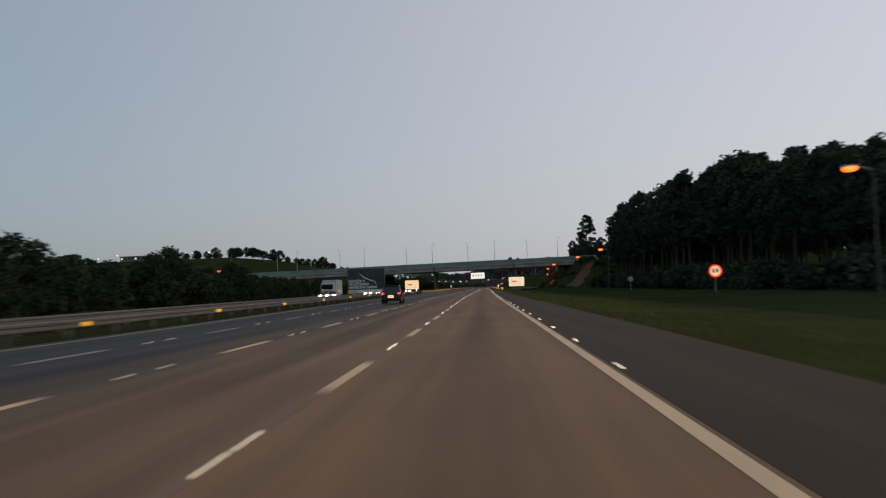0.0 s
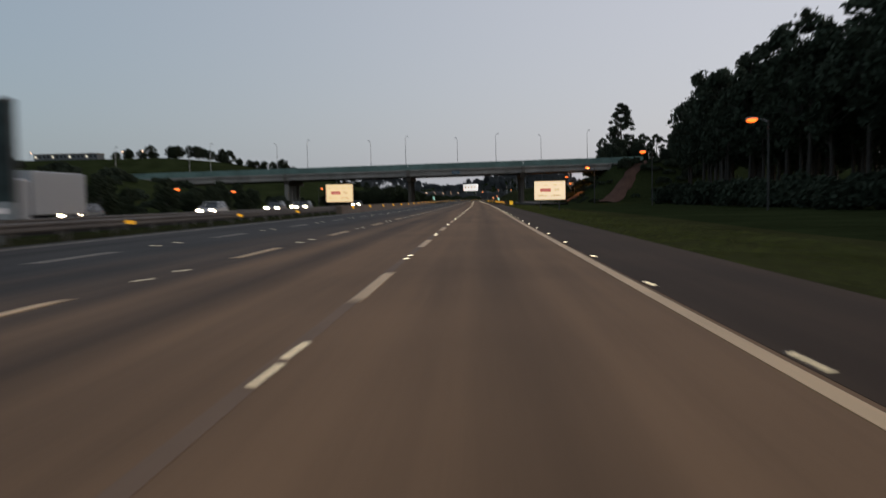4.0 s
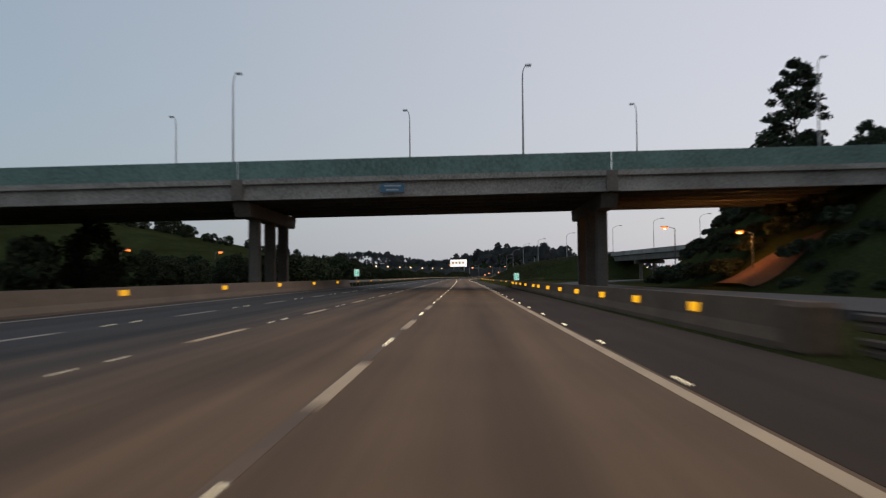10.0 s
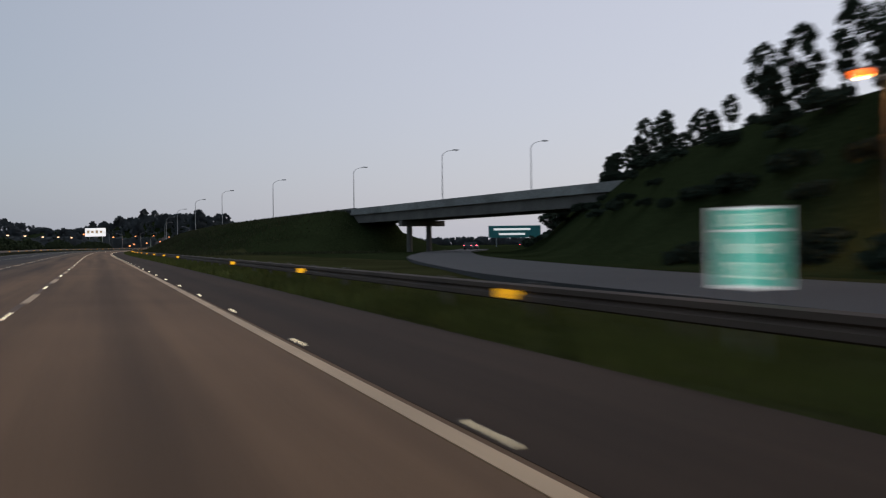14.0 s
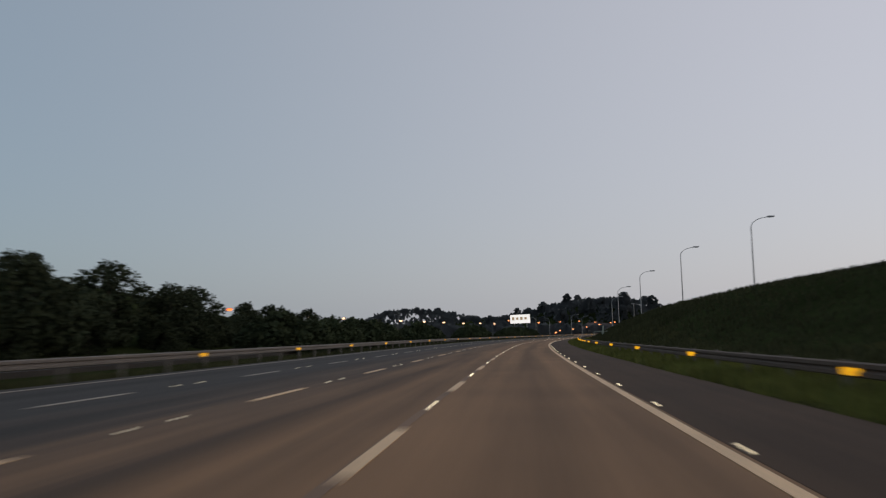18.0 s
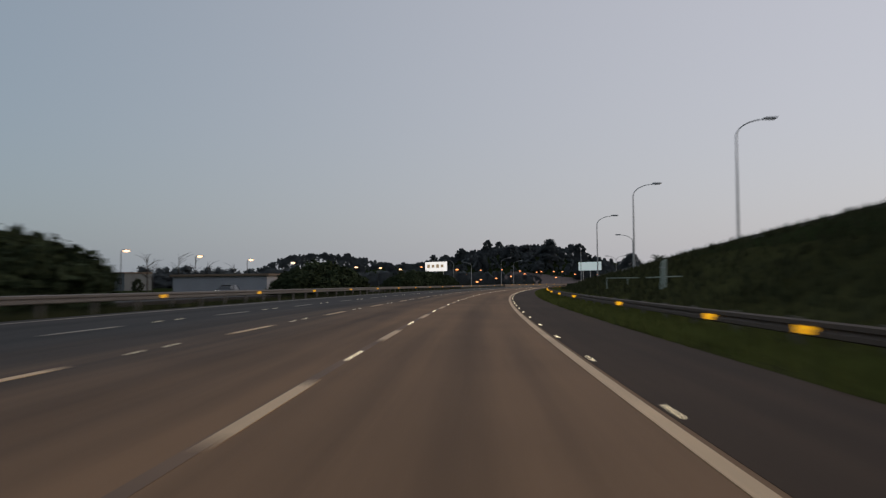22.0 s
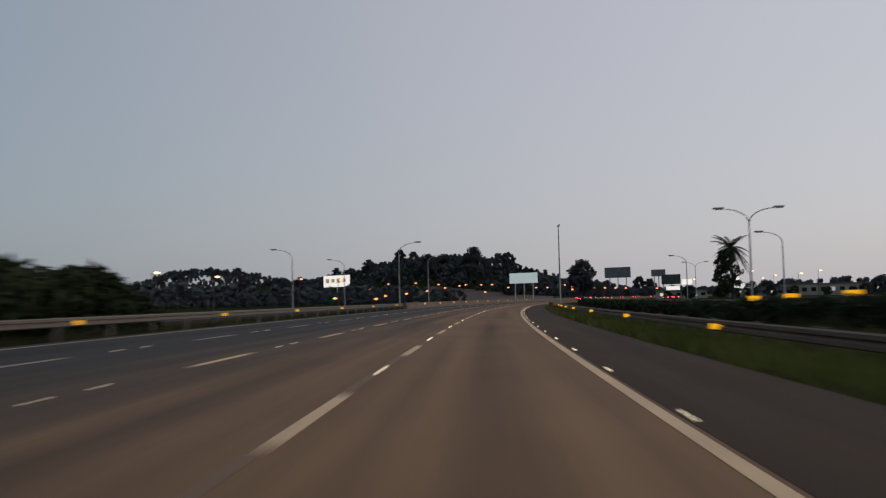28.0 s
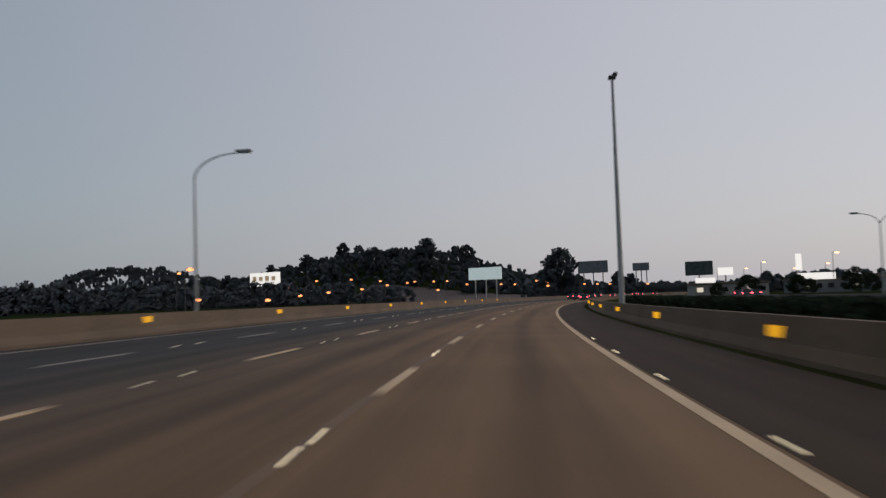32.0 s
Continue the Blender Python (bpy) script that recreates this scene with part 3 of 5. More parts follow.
path_strip("ramp_road", [(s, l + 4.2) for s, l in zip(RIDGE_S[1:], RIDGE_L[1:])], 7.5, SIDE_ASPHALT, lambda s, l: float(np.interp(s, RIDGE_S, RIDGE_Z)) + 0.02, "grey ramp road along the top of the bank", "road")


def ramp_rail():
    g = thing("ramp_guard_rail", "pale steel guard rail along the crest of the bank", "guard rail", kind="structure")
    verts, faces = [], []
    n = 0
    for s in np.arange(550, 1000, 4.0):
        l, z = float(np.interp(s, RIDGE_S, RIDGE_L)) + 0.5, float(np.interp(s, RIDGE_S, RIDGE_Z)) - 0.32 * (1 - smooth(775, 805, s))
        for dl, dz in ((0, 0.35), (0, 0.7), (0.05, 0.7), (0.05, 0.35)):
            verts.append(at(s, l + dl, z + dz))
        if n:
            for j in range(4):
                x, y = (n - 1) * 4 + j, (n - 1) * 4 + (j + 1) % 4
                faces.append((x, x + 4, y + 4, y))
        o = part("post", post_me, None, g)
        o.matrix_basis = here(s, l + 0.15, z - 0.1)
        n += 1
    part("beam", mesh_of("beam", verts, faces, STEEL), None, g)
    for s in (798, 803.5, 808):
        o = part("delineator", plate_me, None, g, "yellow reflective plate")
        o.matrix_basis = here(s, float(np.interp(s, RIDGE_S, RIDGE_L)) + 0.35, float(np.interp(s, RIDGE_S, RIDGE_Z)) + 0.72, -30)


ramp_rail()


# ---------------------------------------------------------------- first bridge
def bridge_top(l):
    return 11.65 + 0.0142 * (l + 8)


def bridge():
    b = thing("road_bridge", "concrete motorway overpass with green painted parapets", "bridge")
    L0, L1 = -170.0, 44.0

    def bar(name, s0, s1, dz0, dz1, material, label="", l0=L0, l1=L1):
        v = []
        for l in (l0, l1):
            for s, dz in ((s0, dz0), (s1, dz0), (s1, dz1), (s0, dz1)):
                v.append(at(s, l, bridge_top(l) + dz))
        return part(name, mesh_of(name, v, [(0, 1, 2, 3), (7, 6, 5, 4), (0, 4, 5, 1), (1, 5, 6, 2), (2, 6, 7, 3), (3, 7, 4, 0)], material), None, b, label)

    spans = [(-170, -127), (-126.9, -92.1), (-92, -57.1), (-57, -22.1), (-22, 10.4), (10.5, 44)]
    bar("deck_slab", 350.0, 373.6, -1.95, -1.6, BRIDGE_GREY, "grey concrete deck slab")
    for a, c in spans:
        for s0 in (349.9, 373.35):
            bar("parapet", s0, s0 + 0.28, -1.6, 0.0, GREEN_PAINT, "weathered green parapet panel", a, c)
        bar("fascia", 349.75, 350.1, -2.05, -1.58, BRIDGE_GREY, "pale concrete cornice", a + 0.02, c - 0.02)
        for k in range(7):
            s0 = 350.15 + k * 3.75
            # outer girder paler than the rest: light on the open face put into colour
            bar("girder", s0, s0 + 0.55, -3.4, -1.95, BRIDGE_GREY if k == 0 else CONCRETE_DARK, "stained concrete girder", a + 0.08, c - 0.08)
    for l in (10.45, -22.05, -57.05, -92.05, -126.95):
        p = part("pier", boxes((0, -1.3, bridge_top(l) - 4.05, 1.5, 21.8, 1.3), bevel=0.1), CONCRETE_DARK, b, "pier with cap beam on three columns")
        p.matrix_basis = here(363.0, l)
        for v in p.data.vertices:
            if v.co.z < bridge_top(l) - 4.1 and abs(v.co.y) > 9:
                v.co.y *= 0.93
        for y in ((-11.2, -6.0, -0.8, 4.4) if l == -57.05 else (-6.8, -0.4, 6.0)):
            # paler columns on the pier at -57 only
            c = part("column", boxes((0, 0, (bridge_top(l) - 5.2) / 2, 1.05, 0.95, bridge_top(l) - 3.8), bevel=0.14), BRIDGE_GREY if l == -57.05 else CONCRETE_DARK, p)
            c.matrix_basis = pose(0, y, 0)
    # expansion joint fins on the face over the piers
    for l in (10.45, -22.05, -57.05):
        bar("joint_cover", 349.7, 349.9, -3.4, -1.6, CONCRETE_DARK, "dark streaked joint block", l - 0.5, l + 0.5)
    ab = part("abutment", boxes((0, 0, 0, 1.2, 22, 6), bevel=0.1), CONCRETE_DARK, b, "concrete abutment wall in the bank")
    ab.matrix_basis = here(360.8, 38.5, 6.0)
    # name plate on the face
    pl = part("name_plate", boxes((0, 0, 0, 2.1, 0.06, 0.8), bevel=0.02), PLATE_BLUE, b, "small faded blue sign on the bridge face")
    pl.matrix_basis = here(349.66, -8.5, 8.95)
    for z, w in ((0.2, 1.5), (-0.15, 1.1)):
        q = part("text_bar", boxes((0, -0.035, z, w, 0.01, 0.12)), POSTER_PALE, pl, "unreadable white lettering")
    return b


bridge()


# ---------------------------------------------------------------- second bridge over the side road
def ramp_bridge():
    b = thing("ramp_bridge", "grey concrete ramp bridge over the side road", "bridge")
    A, B = at(553, 44.4, 8.45), at(455, 59, 8.8)
    d = (B - A)
    n = Vector((-d.y, d.x, 0)).normalized()
    if n.x < 0:
        n = -n

    def bar(name, o0, o1, z0, z1, material, u0=0.0, u1=1.0, label=""):
        v = []
        for u in (u0, u1):
            for o, z in ((o0, z0), (o1, z0), (o1, z1), (o0, z1)):
                p = A + d * u + n * o
                v.append((p.x, p.y, p.z + z))
        return part(name, mesh_of(name, v, [(0, 1, 2, 3), (7, 6, 5, 4), (0, 4, 5, 1), (1, 5, 6, 2), (2, 6, 7, 3), (3, 7, 4, 0)], material), None, b, label)

    bar("deck_slab", 0, 9.5, -1.25, -0.9, BRIDGE_GREY)
    bar("parapet", 0, 0.22, -0.9, 0, BRIDGE_GREY, label="grey concrete parapet")
    bar("parapet", 9.3, 9.52, -0.9, 0, BRIDGE_GREY)
    for k in range(4):
        bar("girder", 0.5 + k * 2.6, 1.0 + k * 2.6, -2.9, -1.25, CONCRETE_DARK, 0.0, 0.98, "concrete girder")
    for u in (0.235,):
        c = A + d * u + n * 4.7
        p = part("pier", boxes((0, 0, -3.5, 9.0, 1.1, 1.0), bevel=0.08), CONCRETE_DARK, b, "pier with cap beam and two columns")
        p.matrix_basis = Matrix.Translation(c) @ Matrix.Rotation(math.atan2(n.y, n.x), 4, "Z")
        for x in (-2.6, 1.4):
            part("column", tube([(x, 0, -8.6), (x, 0, -3.6)], [0.5, 0.5], 12), CONCRETE_DARK, p)
    return b


ramp_bridge()


# ---------------------------------------------------------------- lamp posts
def lamp_post(height, arm, lit, name="street_lamp", both=False, label="", head=0.95):
    """A tapered pole with a curved arm towards +x and a flat lantern."""
    t = thing(name, label, "street lamp")
    part("pole", tube([(0, 0, -0.4), (0, 0, 0.3), (0, 0, height * 0.5), (0, 0, height * 0.86)], [0.11, 0.095, 0.078, 0.058], 8), POLE, t)
    for sx in ((1, -1) if both else (1,)):
        pts = []
        for i in range(9):
            a = math.pi / 2 * i / 8
            pts.append((sx * arm * (1 - math.cos(a)), 0, height * 0.85 + height * 0.14 * math.sin(a)))
        part("arm", tube(pts, [0.06 - 0.003 * i for i in range(9)], 6), POLE, t)
        bm = boxes((sx * (arm + head * 0.37), 0, height, head, head * 0.36, 0.16), bevel=0.05)
        hd = part("lantern", bm, POLE, t, "grey lantern housing")
        g = part("lens", boxes((sx * (arm + head * 0.42), 0, height - 0.1, head * 0.63, head * 0.3, 0.06)), lit or DULL_GLASS, hd)
    return t


def sodium_lamp(height, arm, size=0.3, name="street_lamp", lab="", material=None, foot=-0.5):
    t = thing(name, lab, "street lamp")
    part("pole", tube([(0, 0, foot), (0, 0, height * 0.5), (0, 0, height + 0.1)], [0.1, 0.085, 0.07], 6), POLE_DARK, t)
    part("arm", tube([(0, 0, height), (arm * 0.5, 0, height + 0.25), (arm, 0, height + 0.3)], [0.05, 0.045, 0.04], 5), POLE, t)
    hd = part("lantern", boxes((arm, 0, height + 0.34, size * 2.6, size * 1.2, 0.14), bevel=0.04), POLE, t)
    bm = bmesh.new()
    bmesh.ops.create_uvsphere(bm, u_segments=10, v_segments=6, radius=size, matrix=Matrix.Translation((arm, 0, height + 0.16)) @ Matrix.Diagonal((1.3, 0.8, 0.6, 1)))
    part("lamp_glass", bm, material or SODIUM, hd, "glowing orange glass")
    return t


def put(t, s, l, z=None, turn=0.0, scale=1.0):
    m = here(s, l, ground_z(s, l) if z is None else z, turn)
    if scale != 1.0:
        m = m @ Matrix.Scale(scale, 4)
    t.matrix_basis = m
    return t


def put_copy(t, s, l, z=None, turn=0.0, scale=1.0):
    m = here(s, l, ground_z(s, l) if z is None else z, turn)
    c = copy_thing(t, m)
    if scale != 1.0:
        c.scale = (scale, scale, scale)
    return c


# lamps on the bank of the ramp
tall = lamp_post(8.6, 2.1, None, label="unlit grey street lamp with curved arm on the bank")
tagged(tall, group="unlit lamps on the bank")
put(tall, 634, 20.8, 5.9)
for s, l, z in ((604, 25.5, 6.6), (575, 33.5, 7.3), (551, 45.5, 8.3), (515, 50.6, 8.2), (500, 59.2, 8.3), (666, 16.5, 4.5), (694, 12.8, 3.0), (724, 11.2, 2.0)):
    put_copy(tall, s, l, z)
left_arm = [(755, 18.9, 1.0), (868, 28.4, -0.6), (922, 26, -0.6)]
for s, l, z in left_arm:
    put_copy(tall, s, l, z, 180)
two = lamp_post(9.2, 2.2, None, both=True, label="unlit double-armed street lamp beside the palm")
put(two, 847, 19.8, -0.5)
put_copy(two, 985, 34)
# lamps on the median near the end
med = lamp_post(10.0, 2.6, None, label="unlit grey street lamp leaning over the median barrier")
tagged(med, group="median lamps")
put(med, 898, -19.0, 0.1)
put_copy(med, 934.1, -20.5, 0.1)
for s, l in ((900.4, -36.2), (934.6, -37.2)):
    put_copy(med, s, l, -0.2, 180)
# lamps on the bridge
tb = lamp_post(8.0, 0.3, None, head=0.6, label="slim unlit lamp post on the bridge parapet")
tagged(tb, group="lamps on the bridge")
put(tb, 350.6, -22.6, bridge_top(-22) - 0.1)
for l in (-106, -78.5, -50.6, 2.9, 28.5):
    put_copy(tb, 350.6, l, bridge_top(l) - 0.1)
for l in (-92, -64.4, -35.2, -8.4, 17.3):
    put_copy(tb, 373.2, l, bridge_top(l) + 0.6, 180)

# tall mast
mast = thing("lighting_mast", "tall slim dark steel mast beside the barrier", "mast")
part("pole", tube([(0, 0, -0.5), (0, 0, 8), (0, 0, 15.4)], [0.19, 0.14, 0.09], 10), POLE, mast)
part("mast_head", boxes((0, 0, 15.5, 0.5, 0.5, 0.22), (0.2, 0, 15.72, 0.3, 0.3, 0.2), bevel=0.03), BLACK, mast)
put(mast, 944, 4.15, 0.0)

# orange lamps along the service road
sod = sodium_lamp(8.7, -1.6, 0.42, lab="lit orange street lamp before the dark trees")
tagged(sod, group="orange lamps by the wood")
put(sod, 191, 26.2)
for s, l, z in ((57, 26, -0.3), (259, 28.2, 0.2), (411, 30.6, -0.3)):
    put_copy(sod, s, l, z)
put_copy(sod, 312, 25.2, -0.6)
low = sodium_lamp(5.2, -1.2, 0.26, lab="low lit orange lamp at the foot of the bank")
put(low, 361, 26, 0.0)
for s, l, z in ((312, 23.6, 8.0), (361, 24.8, 5.0), (411, 29.0, 8.3)):
    la = bpy.data.lights.new("orange_lamp_light", "POINT")
    la.energy, la.color, la.shadow_soft_size = 700, (1, 0.42, 0.12), 0.25
    lo = new("orange_lamp_light", la)
    lo.location = at(s, l, z)


# pale marker pillar with a pipe, and a low handrail, behind the guard rail
pillar = thing("marker_pillar", "pale concrete pillar with slanted top behind the rail", "pillar")
bm = boxes((0, 0, 0.72, 0.36, 0.3, 1.96), bevel=0.03)
for v in bm.verts:
    if v.co.z > 1.5:
        v.co.z += 0.45 * (v.co.x - 0.18)
        v.co.x = v.co.x * 0.75 + 0.07
part("shaft", bm, CONCRETE_PALE, pillar)
part("band", boxes((0, -0.16, 1.2, 0.37, 0.02, 0.06)), POSTER_PALE, pillar, "white painted band")
part("pipe", tube([(-0.95, 0.0, 0.62), (1.1, 0.0, 0.68)], [0.035, 0.035], 8), CONCRETE_PALE, pillar, "thin pale cross pipe")
put(pillar, 653, 8.7, ground_z(653, 8.7))
hand_rail = thing("hand_rail", "low pale pipe handrail over a culvert", "railing")
part("top_rail", tube([(-1.6, 0, 0.5), (1.6, 0, 0.5)], [0.035, 0.035], 8), CONCRETE_PALE, hand_rail)
for x in (-1.55, 0, 1.55):
    part("post", tube([(x, 0, -0.3), (x, 0, 0.5)], [0.035, 0.035], 8), CONCRETE_PALE, hand_rail)
put(hand_rail, 668, 8.8, ground_z(668, 8.8) + 0.05, -12)


# ---------------------------------------------------------------- signs
def letters(text, size, parent, m, material, align="LEFT", label=""):
    cu = bpy.data.curves.new("lettering", "FONT")
    cu.body, cu.size, cu.align_x, cu.extrude = text, size, align, 0.004
    tmp = bpy.data.objects.new("tmp", cu)
    me = bpy.data.meshes.new_from_object(tmp)
    bpy.data.objects.remove(tmp)
    me.materials.clear()
    me.materials.append(material)
    o = part("lettering", me, None, parent, label)
    o.matrix_basis = m
    return o


FACE = pose(0, 0, 0, 90, 0, 0)  # upright, readable from -y


def info_board(w, z0, z1, label, bright):
    t = thing("road_sign_board", label, "road sign")
    for x in (-w * 0.3, w * 0.3):
        part("post", boxes((x, 0.12, z1 / 2 - 0.4, 0.12, 0.1, z1 + 0.6), bevel=0.01), POLE_DARK, t)
    h = z1 - z0
    p = part("panel", boxes((0, 0, (z0 + z1) / 2, w, 0.05, h), bevel=0.015), bright, t, "pale reflective panel")
    part("frame", boxes((0, 0.0, z1 + 0.02, w + 0.08, 0.07, 0.045), (0, 0.0, z0 - 0.02, w + 0.08, 0.07, 0.045), (-w / 2 - 0.02, 0, (z0 + z1) / 2, 0.045, 0.07, h), (w / 2 + 0.02, 0, (z0 + z1) / 2, 0.045, 0.07, h)), FRAME_BROWN, p, "thin dark edge frame")
    # three rows of short broken words
    for z, words in ((0.79, ((-0.37, 0.09), (-0.14, 0.16), (0.16, 0.13), (0.34, 0.08))), (0.2, ((-0.33, 0.12), (-0.16, 0.14), (0.1, 0.14), (0.28, 0.16))), (0.25, ((-0.3, 0.16), (0.2, 0.2)))):
        for x, ww in words:
            part("text_bar", boxes((x * w, -0.03, z0 + h * z, ww * w, 0.01, h * 0.028)), BOARD_INK, p, "unreadable dark lettering")
    part("text_bar", boxes((0.22 * w, -0.03, z0 + h * 0.56, 0.17 * w, 0.01, h * 0.035)), BOARD_INK, p, "unreadable dark lettering")
    part("text_bar", boxes((0.21 * w, -0.03, z0 + h * 0.49, 0.13 * w, 0.01, h * 0.03)), BOARD_INK, p, "unreadable dark lettering")
    f = part("red_field", boxes((-0.14 * w, -0.03, z0 + h * 0.52, w * 0.34, 0.012, h * 0.17)), BOARD_RED, p, "red block of lettering")
    part("text_bar", boxes((-0.14 * w, -0.04, z0 + h * 0.52, w * 0.27, 0.01, h * 0.05)), BOARD_PINK, f, "pale unreadable lettering")
    return t


b1 = info_board(3.7, 1.06, 3.26, "wide cream reflective notice board on posts in the verge", BOARD_GLOW)
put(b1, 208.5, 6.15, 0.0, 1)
b2 = info_board(3.4, 1.25, 3.45, "warm yellow reflective notice board on the median", SIGN_WARM)
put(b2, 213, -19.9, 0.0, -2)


def billboard_dark():
    t = thing("billboard", "large dark billboard with white lettering on the median", "billboard")
    w, z0, z1 = 6.9, 1.0, 5.5
    for x in (-2.4, 0, 2.4):
        part("post", boxes((x, 0.25, 2.2, 0.2, 0.2, 5.8), bevel=0.02), POLE, t)
    p = part("panel", boxes((0, 0, (z0 + z1) / 2, w, 0.18, z1 - z0), bevel=0.02), POSTER_DARK, t, "dark green photographic poster")
    part("lower_strip", boxes((0, -0.1, z0 + 0.35, w - 0.06, 0.02, 0.66)), POSTER_PALE, p, "pale strip along the bottom")
    part("frame", boxes((0, -0.1, z1 - 0.05, w, 0.06, 0.1), (-w / 2 + 0.04, -0.1, (z0 + z1) / 2, 0.08, 0.06, z1 - z0), (w / 2 - 0.04, -0.1, (z0 + z1) / 2, 0.08, 0.06, z1 - z0)), STEEL, p)
    for i, line in enumerate(("REDUZA A", "VELOCIDADE", "ANTES DA CURVA")):
        letters(line, 0.62, p, pose(-w / 2 + 0.25, -0.105, z0 + 2.05 - 0.58 * i) @ FACE, POSTER_WHITE, label="white capital lettering")
    # smoke-like pale sweep on the poster
    part("pale_sweep", tube([(-1.2, -0.1, 4.6), (-0.4, -0.1, 3.9), (0.6, -0.1, 3.4), (1.6, -0.1, 3.1), (1.95, -0.1, 2.2)], [0.02, 0.05, 0.05, 0.04, 0.02], 6), POSTER_GREY, p)
    for x, ww in ((-2.9, 0.3), (-1.0, 1.2), (0.9, 1.2), (2.5, 1.1)):
        part("text_bar", boxes((x, -0.113, z0 + 0.35, ww, 0.01, 0.2)), POSTER_GREY, p)
    return t


put(billboard_dark(), 131.3, -20.0, 0.0, -4, 0.87)


def limit_sign():
    t = thing("speed_limit_sign", "round red-rimmed speed limit sign with a glowing reflective face", "road sign")
    part("post", tube([(0, 0.06, -0.6), (0, 0.06, 2.5)], [0.05, 0.05], 8), POLE, t)
    for nm, r, y, m in (("rim", 0.72, 0.0, SIGN_RED_GLOW), ("face", 0.56, -0.012, SIGN_ORANGE)):
        bm = bmesh.new()
        bmesh.ops.create_cone(bm, cap_ends=True, segments=32, radius1=r, radius2=r, depth=0.03, matrix=Matrix.Translation((0, y, 2.0)) @ Matrix.Rotation(math.pi / 2, 4, "X"))
        f = part(nm, bm, m, t)
    for x in (-0.2, 0.2):
        part("text_bar", boxes((x, -0.03, 2.05, 0.24, 0.01, 0.42)), SIGN_RED, f, "unreadable figures")
    return t


put(limit_sign(), 92, 24.0, 0.0)


def round_back():
    t = thing("round_sign", "small round pale sign seen at the wood's edge", "road sign")
    part("post", tube([(0, 0, -0.6), (0, 0, 1.9)], [0.04, 0.04], 6), POLE, t)
    bm = bmesh.new()
    bmesh.ops.create_cone(bm, cap_ends=True, segments=20, radius1=0.45, radius2=0.45, depth=0.03, matrix=Matrix.Translation((0, -0.03, 1.6)) @ Matrix.Rotation(math.pi / 2, 4, "X"))
    part("disc", bm, POSTER_PALE, t)
    return t


put(round_back(), 150, 24.3, 0.0)


def km_sign(label):
    t = thing("kilometre_sign", label, "road sign")
    part("post", boxes((0, 0.05, 0.3, 0.08, 0.06, 1.9)), POLE, t)
    p = part("panel", boxes((0, 0, 1.18, 0.66, 0.03, 0.92), bevel=0.01), SIGN_WHITE_DIM, t, "white-edged green panel")
    part("green_field", boxes((0, -0.018, 1.5, 0.58, 0.01, 0.22)), SIGN_GREEN_GLOW, p)
    part("green_field", boxes((0, -0.018, 1.06, 0.58, 0.01, 0.6)), SIGN_GREEN_GLOW, p)
    letters("SUL", 0.2, p, pose(0, -0.026, 1.43) @ FACE, SIGN_WHITE, "CENTER")
    letters("km", 0.24, p, pose(0, -0.026, 1.12) @ FACE, SIGN_WHITE, "CENTER")
    letters("25", 0.26, p, pose(0, -0.026, 0.84) @ FACE, SIGN_WHITE, "CENTER")
    return t


k1 = put(km_sign("green and white kilometre sign behind the guard rail"), 390, 4.55, 0.0)
put_copy(k1, 391, -16.75, 0.7)


def chevron():
    t = thing("hazard_marker", "square yellow and black striped hazard marker", "road sign")
    part("post", boxes((0, 0.05, 0.2, 0.07, 0.05, 1.2)), POLE, t)
    p = part("panel", boxes((0, 0, 0.58, 0.62, 0.03, 0.66), bevel=0.01), YELLOW_BRIGHT, t, "yellow reflective panel")
    for k in (-1, 1):
        bm = bmesh.new()
        x0, x1 = -0.29, 0.29
        z = 0.58 + 0.13 * k
        v = [bm.verts.new(c) for c in ((x0, -0.02, z + 0.1), (x0, -0.02, z + 0.03), (x1, -0.02, z - 0.1), (x1, -0.02, z - 0.03))]
        bm.faces.new(v)
        part("stripe", bm, BLACK, p, "black diagonal stripe")
    return t


put(chevron(), 265, 3.6, -0.1)


def small_sign(w, h, z, label, material, bars=True, post=True):
    t = thing("road_sign", label, "road sign")
    p = part("panel", boxes((0, 0, z, w, 0.08, h), bevel=0.02), material, t)
    if post:
        for x in (-w * 0.35, w * 0.35):
            part("post", boxes((x, 0.12, z / 2 - 0.3, 0.22, 0.16, z + 0.6)), POLE, t)
    if bars:
        for k in range(2):
            part("text_bar", boxes((-w * 0.05, -0.05, z + h * (0.2 - 0.4 * k), w * (0.7 - 0.2 * k), 0.02, h * 0.16)), SIGN_WHITE_DIM, p, "unreadable white lettering")
    return t


put(small_sign(13, 3.0, 3.6, "wide blue-green direction sign over the side road", SIGN_GREEN), 580, 94.3, 0.6, -25)


def far_billboard(w, h, z, label, face, s, l, turn, bars=True):
    t = thing("billboard", label, "billboard")
    p = part("panel", boxes((0, 0, z, w, 0.6, h), bevel=0.08), face, t)
    for x in (-w * 0.32, 0, w * 0.32):
        part("post", boxes((x, 0.8, z / 2 - 2, 0.7, 0.7, z + 4)), POLE, t)
    if bars:
        for k in range(4):
            part("text_bar", boxes((-w * 0.34 + w * 0.21 * k, -0.32, z + h * 0.05, w * 0.13, 0.04, h * (0.3 if k % 2 else 0.38))), BOARD_INK, p, "unreadable dim lettering")
    base = ground_z(s, l)
    put(t, s, l, 0.0, turn)
    return t


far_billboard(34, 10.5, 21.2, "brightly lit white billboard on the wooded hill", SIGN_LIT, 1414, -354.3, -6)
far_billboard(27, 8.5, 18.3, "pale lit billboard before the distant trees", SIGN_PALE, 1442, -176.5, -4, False)
